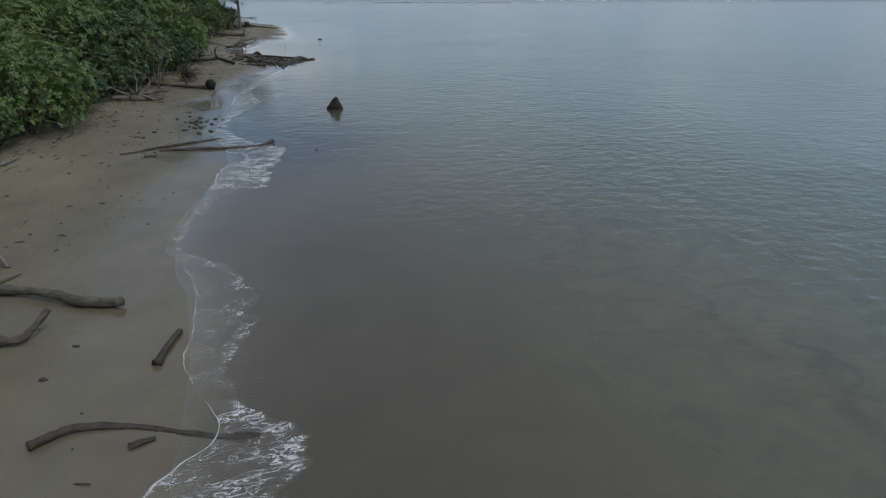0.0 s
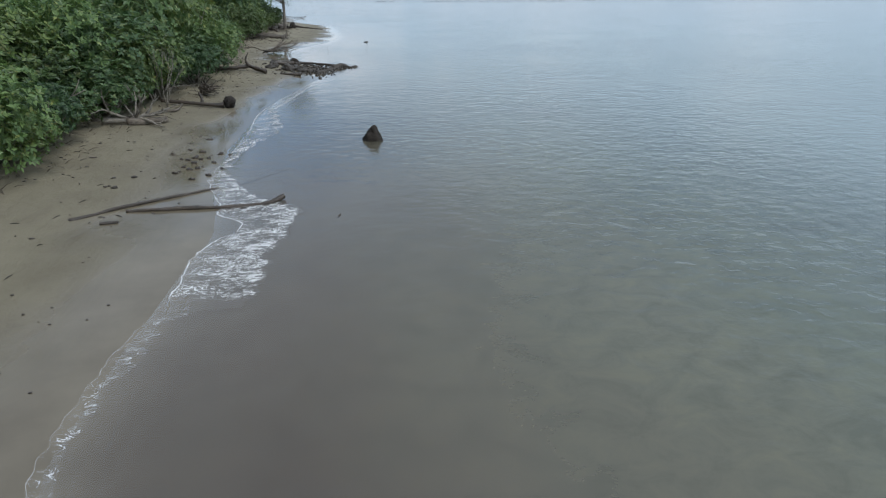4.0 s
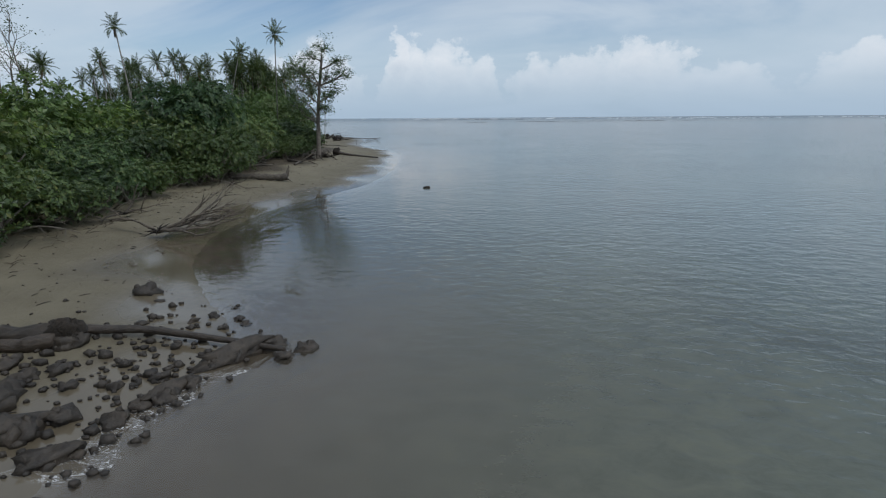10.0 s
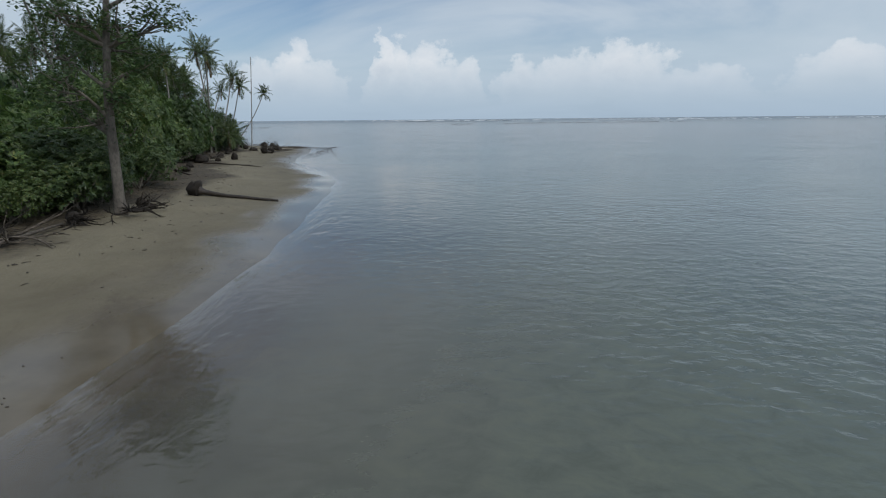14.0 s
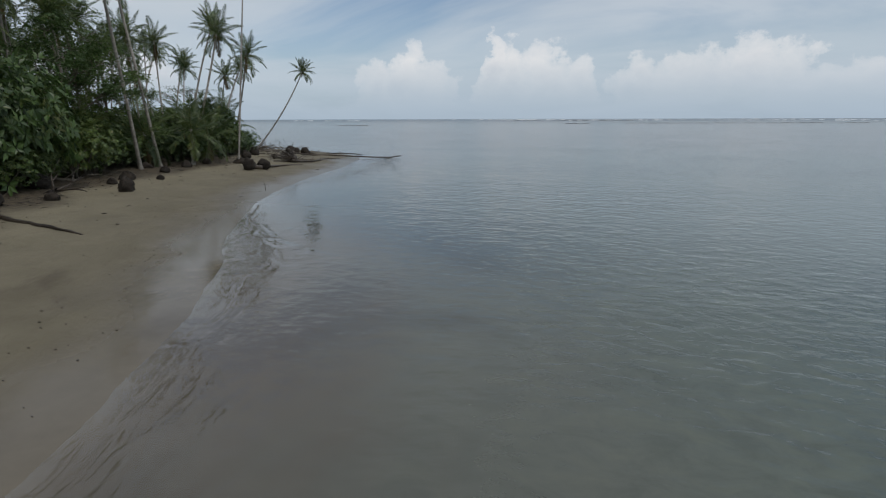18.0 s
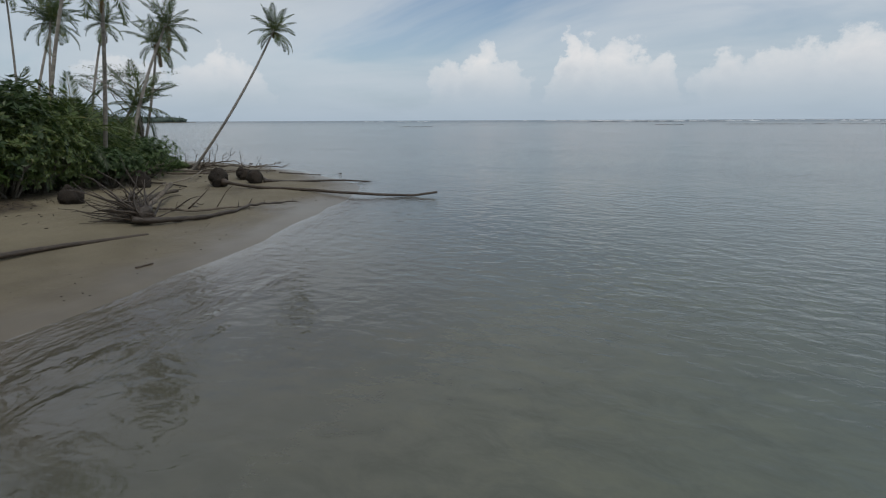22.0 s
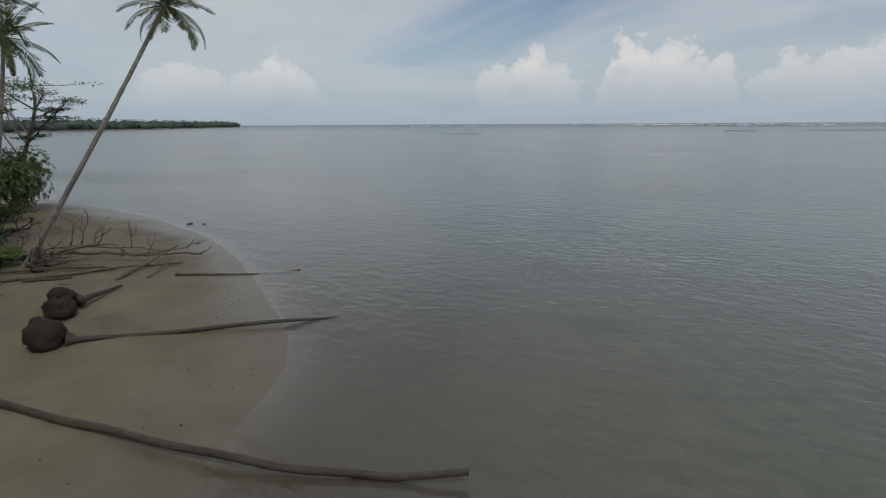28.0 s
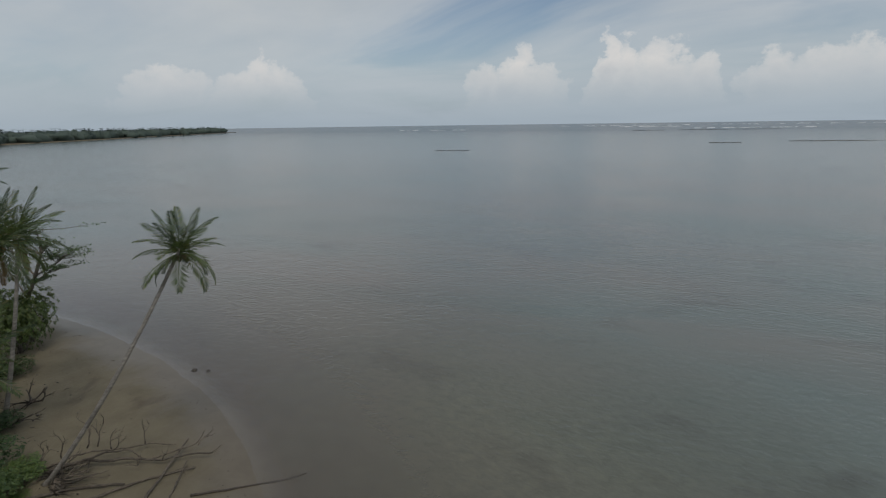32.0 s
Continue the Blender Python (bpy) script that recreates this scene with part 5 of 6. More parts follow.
snag("mass of roots washed bare below the tree", (-11.7, 121.6), 0.35, [(1, -0.3, -0.05, 0.9), (0.9, 0.4, 0.0, 1.0), (0.6, -0.8, 0.0, 0.9), (0.4, 0.9, 0.1, 1.2), (-0.3, -0.9, 0.05, 1.3)], ROOT, 48, 0.12, 3, None, 24, "root_mass")
root_fan("dark bank of bare roots under the big tree", (-13.2, 119.0, 0.35), (0.8, -0.4, -0.15), 34, 1.7, 0.8, 95, ROOT)
root_fan("dark roots washed bare beside the big tree", (-12.6, 124.4, 0.35), (0.9, 0.2, -0.1), 26, 1.5, 0.8, 96, ROOT)
root_fan("dark roots hanging from the eroded bank", (-14.4, 115.4, 0.3), (0.9, -0.2, -0.1), 24, 1.6, 0.8, 97, ROOT)
fallen_palm("fallen palm with a cone of roots on sand", (-11.9, 130.4, 0.5), (0.52, 0.55, 0.55), [(-11.5, 130.3, 0.35), (-10.6, 130.2, 0.18), (-8.2, 130.0, 0.12), (-5.7, 129.8, 0.08)], 0.24, 0.08, 49)
snag("eroded roots and stump under the bank", (-18.4, 141.3), 0.4, [(1, 0.1, -0.1, 0.8), (0.8, -0.5, 0.1, 0.7)], ROOT, 50, 0.16, 2, None, 16, "root_mass")
fallen_palm("fallen palm with a big drum of roots", (-23.8, 158.7, 0.40), (0.88, 0.8, 0.62), [(-24.4, 158.7, 0.35), (-26.5, 158.5, 0.3), (-29.0, 158.3, 0.3)], 0.2, 0.17, 52)
log("long tapered dark log on dry sand", [(-23.0, 157.2, 0.06), (-20.0, 156.7, 0.06), (-17.5, 156.2, 0.05), (-15.2, 155.8, 0.02)], 0.15, 0.05, WET_WOOD, 53)
snag("broken roots and driftwood under the bank", (-24.2, 163.0), 0.3, [(1, 0.2, 0.1, 1.0), (0.7, 0.8, 0.1, 1.0), (-0.6, 0.6, 0.3, 0.9)], WET_WOOD, 54, 0.12, 2, None, 12, "root_mass")


def stump(label, x, y, size, seed, lift=0.4, mat=None, cone=0.38):
    rng = random.Random(seed)
    ob = thing("palm_stump", (x, y, max(height(x, y), -0.1)), label, "tree stump", "palm stumps")
    root_ball(ob, Vector((0, 0, lift)), size, rng, mat, cone)
    cut = Shell()
    cut.tube([Vector((0, 0, lift + size[2] * 0.6)), Vector((0.02, 0, lift + size[2] * 1.04))], [size[0] * 0.36, size[0] * 0.15], 8, 0.2, rng)
    part("broken_top", cut, mat or ROOT, ob)
    return ob


stump("dark mossy palm stump standing in shallow water", 1.57, 35.35, (0.43, 0.41, 0.55), 61, 0.24, None, 0.44)
stump("cone-shaped palm stump on dry sand", -22.5, 166.4, (0.42, 0.42, 0.55), 62, 0.4)
stump("low palm root lump by the shrubs", -27.0, 164.6, (0.7, 0.6, 0.5), 63, 0.4)
stump("low palm root lump under the palms", -26.3, 170.8, (0.5, 0.5, 0.35), 64, 0.25)
stump("dark root foot of the bare palm trunk", -26.5, 185.9, (0.75, 0.6, 0.35), 65, 0.2)
stump("dark round root ball beside the thicket", -33.5, 200.3, (0.6, 0.55, 0.6), 66, 0.45)
stump("dark round root ball on the sand", -30.6, 193.6, (0.55, 0.5, 0.5), 67, 0.4)
stump("low palm root lump on the beach", -30.2, 177.2, (0.55, 0.5, 0.3), 68, 0.2)

for x, y, size, seed in ((-27.2, 175.8, 0.30, 181), (-25.6, 168.6, 0.24, 182), (-28.6, 180.4, 0.34, 183), (-28.9, 183.8, 0.30, 184), (-24.9, 172.4, 0.2, 185), (-22.9, 161.6, 0.28, 186), (-21.6, 150.6, 0.3, 187), (-19.6, 145.4, 0.34, 188)):
    stump("small eroded palm root clump under the bank", x, y, (size * 1.3, size * 1.1, size), seed, size * 0.7, None, 0.3)

# the last stretch and the sandy point
fallen_palm("round root ball with a stub of trunk", (-23.15, 181.8, 0.5), (0.55, 0.5, 0.55), [(-22.9, 182.0, 0.35), (-22.5, 182.4, 0.3), (-22.3, 182.7, 0.28)], 0.2, 0.18, 71)
fallen_palm("fallen palm with a square root ball", (-22.6, 183.5, 0.5), (0.55, 0.5, 0.5), [(-22.8, 183.9, 0.3), (-22.9, 185.0, 0.2), (-22.8, 186.6, 0.1), (-22.5, 188.2, 0.06), (-22.0, 190.3, 0.0)], 0.13, 0.06, 72)
log("long dead trunk with bare forked branches", [(-23.4, 190.9, 0.3), (-23.0, 191.6, 0.22), (-22.7, 192.6, 0.16), (-22.2, 193.8, 0.12), (-22.1, 195.3, 0.12), (-22.4, 197.0, 0.14), (-22.0, 198.0, 0.2), (-21.4, 199.7, 0.22)], 0.15, 0.03, WET_WOOD, 73,
    [(0.03, (-21.9, 198.3, 0.2), (-21.5, 198.9, 0.12)), (0.03, (-22.1, 197.8, 0.2), (-22.2, 197.9, 0.42)), (0.025, (-21.5, 199.4, 0.2), (-21.6, 199.7, 0.4)), (0.025, (-21.5, 199.5, 0.2), (-21.2, 199.8, 0.12)), (0.03, (-22.4, 196.1, 0.15), (-22.35, 196.1, 0.5)), (0.03, (-22.5, 197.0, 0.15), (-22.3, 197.1, 0.55))])
log("grey branch lying along the dead trunk", [(-25.7, 193.7, 0.15), (-24.3, 193.9, 0.16), (-23.3, 194.2, 0.14), (-22.9, 195.3, 0.14), (-22.5, 196.8, 0.12)], 0.07, 0.04, DRIFT, 75,
    [(0.045, (-24.0, 194.5, 0.1), (-23.25, 194.6, 0.75), (-22.65, 194.7, 1.35)), (0.03, (-23.6, 194.6, 0.45), (-23.2, 194.5, 0.4), (-23.0, 194.5, 0.5)), (0.04, (-24.3, 193.9, 0.1), (-23.2, 193.9, 0.8), (-22.4, 194.0, 1.0)), (0.025, (-24.2, 193.9, 0.15), (-24.0, 193.9, 0.55)), (0.03, (-23.2, 195.5, 0.1), (-22.5, 195.5, 1.0), (-22.1, 195.6, 1.4))])
log("thick grey log propped over another", [(-28.0, 197.4, 0.75), (-26.5, 195.4, 0.6), (-24.6, 192.6, 0.35)], 0.12, 0.09, DRIFT, 74)
log("broken log with a splintered stub", [(-28.2, 195.9, 0.12), (-28.9, 197.5, 0.2), (-28.75, 198.6, 0.22)], 0.11, 0.10, DRIFT, 94, [(0.05, (-28.9, 197.9, 0.25), (-28.9, 198.0, 0.7)), (0.04, (-28.8, 198.4, 0.25), (-28.3, 198.7, 0.4)), (0.05, (-28.5, 196.8, 0.15), (-29.6, 196.6, 0.1), (-30.8, 196.3, 0.05))])
log("flat chip of driftwood on damp sand", [(-18.9, 187.0, 0.02), (-18.8, 187.6, 0.02)], 0.05, 0.03, WET_WOOD, 95)
fallen_palm("long fallen palm lying down to the water", (-29.9, 203.2, 0.55), (0.62, 0.58, 0.6), [(-29.4, 203.1, 0.72), (-27.0, 203.15, 0.47), (-24.6, 203.3, 0.43), (-22.9, 203.55, 0.36), (-20.7, 203.9, 0.25), (-18.5, 204.35, 0.16), (-16.6, 204.95, 0.09), (-15.8, 205.2, 0.17), (-14.95, 205.5, 0.29)], 0.105, 0.072, 76, None, "fallen palms", True)
fallen_palm("fallen palm with a hairy root ball", (-28.95, 205.75, 0.36), (0.60, 0.52, 0.52), [(-28.5, 206.1, 0.52), (-27.3, 207.3, 0.36), (-26.1, 208.4, 0.31), (-24.8, 209.75, 0.24), (-23.9, 210.75, 0.14), (-23.3, 211.4, 0.05), (-22.2, 212.6, -0.14)], 0.095, 0.05, 77, None, "fallen palms", True)
double = fallen_palm("double lump of roots with a short broken trunk", (-31.15, 207.45, 0.34), (0.50, 0.46, 0.44), [(-31.4, 208.2, 0.34), (-31.75, 209.2, 0.22), (-32.3, 210.5, 0.06)], 0.15, 0.035, 78)
root_ball(double, Vector((-31.85, 207.95, height(-31.85, 207.95) + 0.42)) - double.location, (0.46, 0.44, 0.46), random.Random(79))
log("thin straight palm trunk half in the water", [(-32.05, 212.85, 0.05), (-30.9, 213.9, 0.04), (-29.9, 214.9, 0.0), (-28.9, 215.8, -0.03), (-28.0, 216.6, 0.06)], 0.06, 0.045, WET_WOOD, 79)
def bare_tree(label, stems, twigs, mat, seed):
    """A fallen bare tree. stems: (radius, points); twigs: (x, y, z, way, length, radius) that grow crooked and fork. Heights are over the sea."""
    rng = random.Random(seed)
    first = stems[0][1][0]
    foot = Vector((first[0], first[1], height(first[0], first[1])))
    ob = thing("fallen_tree", foot, label, "driftwood", "dead trees on the sand")
    for r, pts in stems:
        line = smooth_line([Vector(p) for p in pts], 6)
        line = [p + Vector((noise.noise(p * 2.1), noise.noise(p * 2.1 + Vector((9, 0, 0))), noise.noise(p * 2.1 + Vector((0, 9, 0))))) * (r * 1.3) for p in line]
        sh, n = Shell(), len(line) - 1
        sh.tube([p - foot for p in line], [r * (1 - 0.6 * i / n) * (1 + 0.2 * noise.noise(p * 3)) for i, p in enumerate(line)], 7, 0.12, rng)
        part("stem", sh, mat, ob)

    def grow(p, way, length, radius, depth):
        line, n = [p], 5
        for i in range(n):
            way = (way + Vector((rng.uniform(-1, 1), rng.uniform(-1, 1), rng.uniform(-0.9, 1))) * 0.42).normalized()
            q = line[-1] + way * (length / n)
            q.z = max(q.z, height(q.x, q.y) + 0.03)
            line.append(q)
        sh = Shell()
        sh.tube([q - foot for q in line], [1.35 * radius * (1 - 0.13 * i) for i in range(n + 1)], 5, 0.1, rng)
        part("branch", sh, mat, ob)
        if depth:
            for k in range(rng.choice((2, 3))):
                side = Vector((rng.uniform(-1, 1), rng.uniform(-1, 1), rng.uniform(-0.3, 0.9)))
                grow(line[rng.choice((2, 3, 4, 5))], (way + side * 0.9).normalized(), length * rng.uniform(0.45, 0.7), radius * 0.55, depth - 1)

    for x, y, z, way, length, radius in twigs:
        grow(Vector((x, y, z)), Vector(way).normalized(), length, radius, 2)
    return ob


log("long straight grey trunk at the foot of the palm", [(-38.9, 207.5, 0.10), (-37.9, 208.7, 0.10), (-36.3, 210.7, 0.10), (-35.1, 212.7, 0.12), (-33.6, 214.5, 0.10)], 0.095, 0.05, DRIFT, 80, [(0.03, (-33.9, 214.1, 0.15), (-33.6, 213.9, 0.03))])
log("grey trunk lying under the leaning palm", [(-39.8, 209.0, 0.14), (-38.7, 209.8, 0.14), (-37.5, 211.0, 0.15), (-35.7, 212.1, 0.14)], 0.085, 0.05, DRIFT, 81)
log("flat dark slab of wood under the trunks", [(-37.0, 209.3, 0.04), (-36.4, 209.9, 0.06), (-35.8, 210.6, 0.03)], 0.11, 0.06, WET_WOOD, 89)
log("straight bare pole lying across the branches", [(-33.5, 211.1, 0.04), (-34.5, 213.4, 0.25), (-35.5, 215.8, 0.5)], 0.07, 0.045, DRIFT, 82)
log("short pole beside the crossed branches", [(-32.6, 211.9, 0.04), (-33.4, 213.3, 0.2), (-34.1, 214.5, 0.36)], 0.05, 0.03, DRIFT, 90)
bare_tree("fallen bare tree with long crooked branches", [
    (0.10, [(-42.3, 209.0, 0.55), (-41.2, 210.3, 0.7), (-39.4, 211.8, 0.8), (-38.5, 212.4, 0.8), (-37.5, 213.0, 0.78), (-36.5, 213.6, 0.74), (-35.3, 214.0, 0.62), (-34.4, 214.9, 0.6), (-33.4, 215.6, 0.5)]),
    (0.07, [(-40.2, 211.0, 0.6), (-39.0, 211.9, 0.95), (-38.1, 212.9, 1.12), (-37.4, 213.3, 1.2), (-36.7, 213.6, 1.0), (-36.3, 213.7, 0.7)]),
    (0.06, [(-40.6, 210.7, 0.7), (-39.8, 211.5, 1.0), (-39.2, 212.6, 1.05), (-38.0, 213.6, 0.9), (-37.2, 214.7, 0.7), (-36.0, 215.4, 0.5)]),
    (0.05, [(-35.9, 213.8, 0.7), (-35.2, 214.9, 0.7), (-34.7, 215.7, 0.75), (-34.9, 216.5, 1.0)])],
    [(-39.6, 212.9, 1.0, (-0.2, 0.5, 1), 1.3, 0.035), (-39.2, 213.2, 1.0, (0.3, 0.6, 1), 1.2, 0.035), (-37.4, 214.6, 0.7, (-0.5, 0.3, 1), 1.1, 0.03), (-40.2, 211.9, 0.9, (-0.2, 0.5, 1), 1.1, 0.03),
     (-38.4, 213.4, 0.9, (-0.1, 0.6, 0.8), 1.1, 0.03), (-34.5, 215.6, 0.7, (-0.1, 0.7, 0.7), 0.9, 0.028), (-33.8, 215.3, 0.55, (0.6, 0.7, 0.3), 0.8, 0.025), (-37.9, 213.1, 1.1, (0.7, 0.2, 0.3), 1.0, 0.03),
     (-36.6, 213.6, 0.8, (0.9, -0.3, 0.2), 1.0, 0.028), (-38.6, 212.3, 0.8, (0.6, -0.6, -0.2), 1.0, 0.03), (-40.0, 211.4, 0.8, (0.7, -0.3, 0.1), 1.2, 0.03), (-40.8, 210.9, 0.7, (0.3, 0.9, 0.5), 1.2, 0.03),
     (-40.0, 211.7, 0.5, (0.8, 0.3, 0.1), 0.9, 0.03), (-39.7, 211.3, 0.45, (0.8, 0.5, 0.1), 0.9, 0.03), (-35.4, 214.0, 0.6, (0.7, 0.2, 0.5), 0.8, 0.025)], DRIFT, 83)
snag("tangle of thin dead twigs at the palm's foot", (-39.3, 211.0), 0.3, [(1, 0.6, 0.15, 0.9), (0.7, 1, 0.3, 0.9), (0.2, 1, 0.5, 0.8), (-0.6, 0.8, 0.4, 0.7), (1, 0.1, 0.1, 0.8)], DRIFT, 91, 0.045, 3, None, 26, "dead_branches", 0.75, 0.0, 0.6)
log("long thin pale branch below the bush", [(-32.3, 200.8, 0.15), (-32.6, 203.2, 0.25), (-34.2, 205.8, 0.4), (-35.8, 208.0, 0.5)], 0.05, 0.035, PALE_WOOD, 85)
log("dark low log beside the root balls", [(-34.9, 201.1, 0.1), (-33.0, 201.4, 0.12), (-31.1, 201.6, 0.06)], 0.07, 0.04, WET_WOOD, 86)
snag("small dark driftwood stump on the point", (-48.4, 215.0), 0.25, [(1, 0.3, 0.2, 0.8), (-0.8, 0.4, 0.3, 0.8), (0.2, 0.8, 0.6, 0.6), (-1, -0.3, 0.1, 1.0)], WET_WOOD, 87, 0.1, 3, None, 14)
snag("low tangle of dark branches by the bush", (-46.6, 212.6), 0.3, [(0.9, 0.6, 0.2, 1.0), (0.3, 1, 0.3, 1.0), (-0.4, 0.9, 0.2, 1.0)], WET_WOOD, 88, 0.07, 3)

log("thin upright twig with a short crossbar", [(-16.2, 172.3, -0.05), (-16.22, 172.3, 0.3), (-16.25, 172.32, 0.55)], 0.022, 0.014, WET_WOOD, 96, [(0.014, (-16.4, 172.25, 0.42), (-16.05, 172.35, 0.44))])
log("small dark twig adrift in the shallows", [(-0.03, 25.0, 0.02), (0.02, 25.12, 0.06), (0.07, 25.2, 0.10)], 0.03, 0.02, WET_WOOD, 97)

# ---- rocks ----
def rock(x, y, wide, seed, label="dark wet rock at the water's edge", lift=0.0, group="dark rocks", flat=0.42, long=1.0, turn=None):
    """A craggy stone; long stretches it along its turn (degrees from +x)."""
    rng = random.Random(seed)
    ob = thing("rock", (x, y, max(height(x, y), -0.06)), label, "rock", group)
    ob.rotation_euler = (0, 0, radians(rng.uniform(0, 180) if turn is None else turn))
    lumps = [((0, 0, wide * 0.08 + lift), (wide * 0.5 * long, wide * rng.uniform(0.36, 0.5), wide * flat), 9, 14)]
    if wide > 0.5:
        for _ in range(3 + int(2 * long)):
            a, r = rng.uniform(0, 6.28), rng.uniform(0.15, 0.42)
            s = rng.uniform(0.14, 0.3)
            lumps.append(((math.cos(a) * wide * r * long, math.sin(a) * wide * r, wide * 0.04), (wide * s, wide * s * 0.8, wide * s * rng.uniform(0.7, 1.3)), 6, 9))
    for at, size, rings, sides in lumps:
        sh = Shell()
        sh.lump(at, size, 0.38, rng, rings, sides)
        for v in sh.v:
            k = 1 + 0.22 * noise.noise(v * (3.2 / wide) + Vector((seed, 0, 0))) + 0.14 * noise.noise(v * (8.0 / wide) + Vector((0, seed, 0)))
            v.x, v.y, v.z = v.x * k, v.y * k, v.z * k
        part("stone", sh, ROCK, ob)
    return ob


for k, (x, y, w) in enumerate(((-5.9, 70.4, 0.85), (-7.3, 63.0, 0.8), (-7.2, 64.1, 1.0), (-5.6, 62.8, 1.3), (-4.9, 63.2, 0.9), (-4.4, 62.5, 0.6), (-3.6, 62.3, 0.7), (-3.3, 62.9, 0.65), (-2.2, 62.9, 0.5),
                              (-2.4, 58.45, 0.38), (0.35, 65.8, 0.5), (0.75, 66.3, 0.55), (-1.5, 68.0, 0.3), (-5.2, 65.8, 0.85), (-6.1, 63.9, 0.6), (-2.2, 64.6, 0.45), (-1.7, 63.8, 0.55), (-2.0, 63.4, 0.45),
                              (-6.6, 62.0, 0.35), (-4.0, 64.0, 0.4), (-3.0, 64.1, 0.35), (-5.2, 61.7, 0.35), (-4.3, 61.0, 0.3), (-3.7, 60.4, 0.28), (-2.0, 67.6, 0.28), (-2.9, 67.5, 0.25),
                              (-5.1, 64.2, 0.55), (-4.6, 64.6, 0.45), (-5.8, 64.6, 0.5), (-1.35, 64.35, 0.5), (-2.7, 68.5, 0.35), (-1.9, 68.4, 0.3), (-3.1, 68.0, 0.3), (-4.4, 67.4, 0.22))):
    rock(x, y, w, 200 + k, flat=0.30)
for k, (x, y, w, long, turn) in enumerate(((-1.05, 65.75, 0.75, 2.7, 48), (-6.7, 65.9, 0.7, 2.6, 8), (-2.6, 61.65, 0.55, 2.0, 40), (-1.75, 64.0, 0.5, 2.2, 62), (-4.0, 62.4, 0.7, 1.8, 30), (-0.2, 66.5, 0.5, 1.8, 35))):
    rock(x, y, w, 260 + k, "long craggy dark rock at the water's edge", 0.04, "dark rocks", 0.34, long, turn)
rock(2.8, 98.2, 0.52, 240, "dark flat rock standing out of calm water", 0.08, "", 0.13)
rock(-43.3, 223.2, 0.45, 241, "small dark rock in the shallows", 0.0, "", 0.25)
rock(-42.2, 223.5, 0.32, 242, "small dark rock in the shallows", 0.0, "", 0.25)

# pebbles and shell bits between the rocks
rng = random.Random(5)
pebbles = Shell()
for _ in range(520):
    x, y = rng.gauss(-3.6, 1.9), rng.gauss(64.0, 2.4)
    if height(x, y) < -0.1:
        continue
    s = rng.uniform(0.03, 0.11) * (1.8 if rng.random() < 0.2 else 1)
    pebbles.lump((x, y, max(height(x, y), 0) + s * 0.3), (s, s * 0.8, s * 0.6), 0.3, rng, 3, 5)
tagged(new("pebbles", pebbles.mesh("pebbles", ROCK)), "scatter of small dark stones between the rocks", "stones", kind="stuff")

# leaves, husks and twigs strewn over the sand
bits = Shell()
for _ in range(1500):
    s = rng.uniform(0, 268)
    p, way = veg_at(s)
    if p is None:
        continue
    off = abs(rng.gauss(0, 3.6))
    x, y = p.x + way.y * off, p.y - way.x * off
    z = height(x, y)
    if z < 0.07:
        continue
    a, l = rng.uniform(0, 3.14), rng.uniform(0.04, 0.16) * (2.2 if rng.random() < 0.12 else 1)
    if rng.random() < 0.6:
        q = Vector((math.cos(a), math.sin(a), 0)) * l
        bits.tube([Vector((x, y, z + 0.012)) - q, Vector((x, y, z + 0.03)), Vector((x, y, z + 0.012)) + q], [0.012, 0.016, 0.008], 4)
    else:
        bits.lump((x, y, z + 0.01), (l * 0.7, l * 0.45, 0.03), 0.3, rng, 3, 5)
# wrack left along the last swash lines
for _ in range(900):
    s = rng.uniform(0, len(RISING) - 1.01)
    a, b = RISING[int(s)], RISING[int(s) + 1]
    x, y = a[0] + (b[0] - a[0]) * (s % 1) - abs(rng.gauss(2.4, 1.5)), a[1] + (b[1] - a[1]) * (s % 1)
    z, l = height(x, y), rng.uniform(0.015, 0.05)
    if 0.07 < z < 0.6 and y > -8:
        bits.lump((x, y, z + 0.006), (l, l * 0.6, 0.016), 0.3, rng, 3, 5)
for cx, cy, n in ((-6.3, 31.2, 16), (-6.4, 33.6, 6), (-7.2, 32.4, 5), (-8.6, 29.5, 6)):
    for _ in range(n):
        x, y, s = rng.gauss(cx, 0.5), rng.gauss(cy, 0.8), rng.uniform(0.05, 0.14)
        bits.lump((x, y, height(x, y) + s * 0.2), (s, s * 0.7, s * 0.5), 0.35, rng, 4, 6)
tagged(new("beach_litter", bits.mesh("beach_litter", WET_WOOD)), "scattered twigs, husks and dead leaves on the sand", "litter", kind="stuff")

# leaf litter and twigs in the shade under the shrubs
floor = Shell()
for _ in range(2600):
    p, way = veg_at(rng.uniform(0, 262))
    if p is None:
        continue
    off = rng.uniform(-1.2, 3.5)
    x, y = p.x - way.y * off, p.y + way.x * off
    a, l = rng.uniform(0, 6.28), rng.uniform(0.15, 0.6)
    z = height(x, y)
    q = Vector((math.cos(a), math.sin(a), rng.uniform(0, 0.5))) * l
    floor.tube([Vector((x, y, z)), Vector((x, y, z + 0.05)) + q * 0.5, Vector((x, y, z + 0.02)) + q], [0.015, 0.012, 0.005], 3)
tagged(new("twig_litter", floor.mesh("twig_litter", DRIFT)), "dead twigs lying under the shrubs", "litter", kind="stuff")


# ---- swash foam along the edge ----
def resample(line, n):
    p = np.array(smooth_line([Vector((x, y, 0)) for x, y in line], 6))
    s = np.concatenate([[0], np.cumsum(np.hypot(*np.diff(p[:, :2], axis=0).T))])
    t = np.linspace(0, s[-1], n)
    return np.interp(t, s, p[:, 0]), np.interp(t, s, p[:, 1])


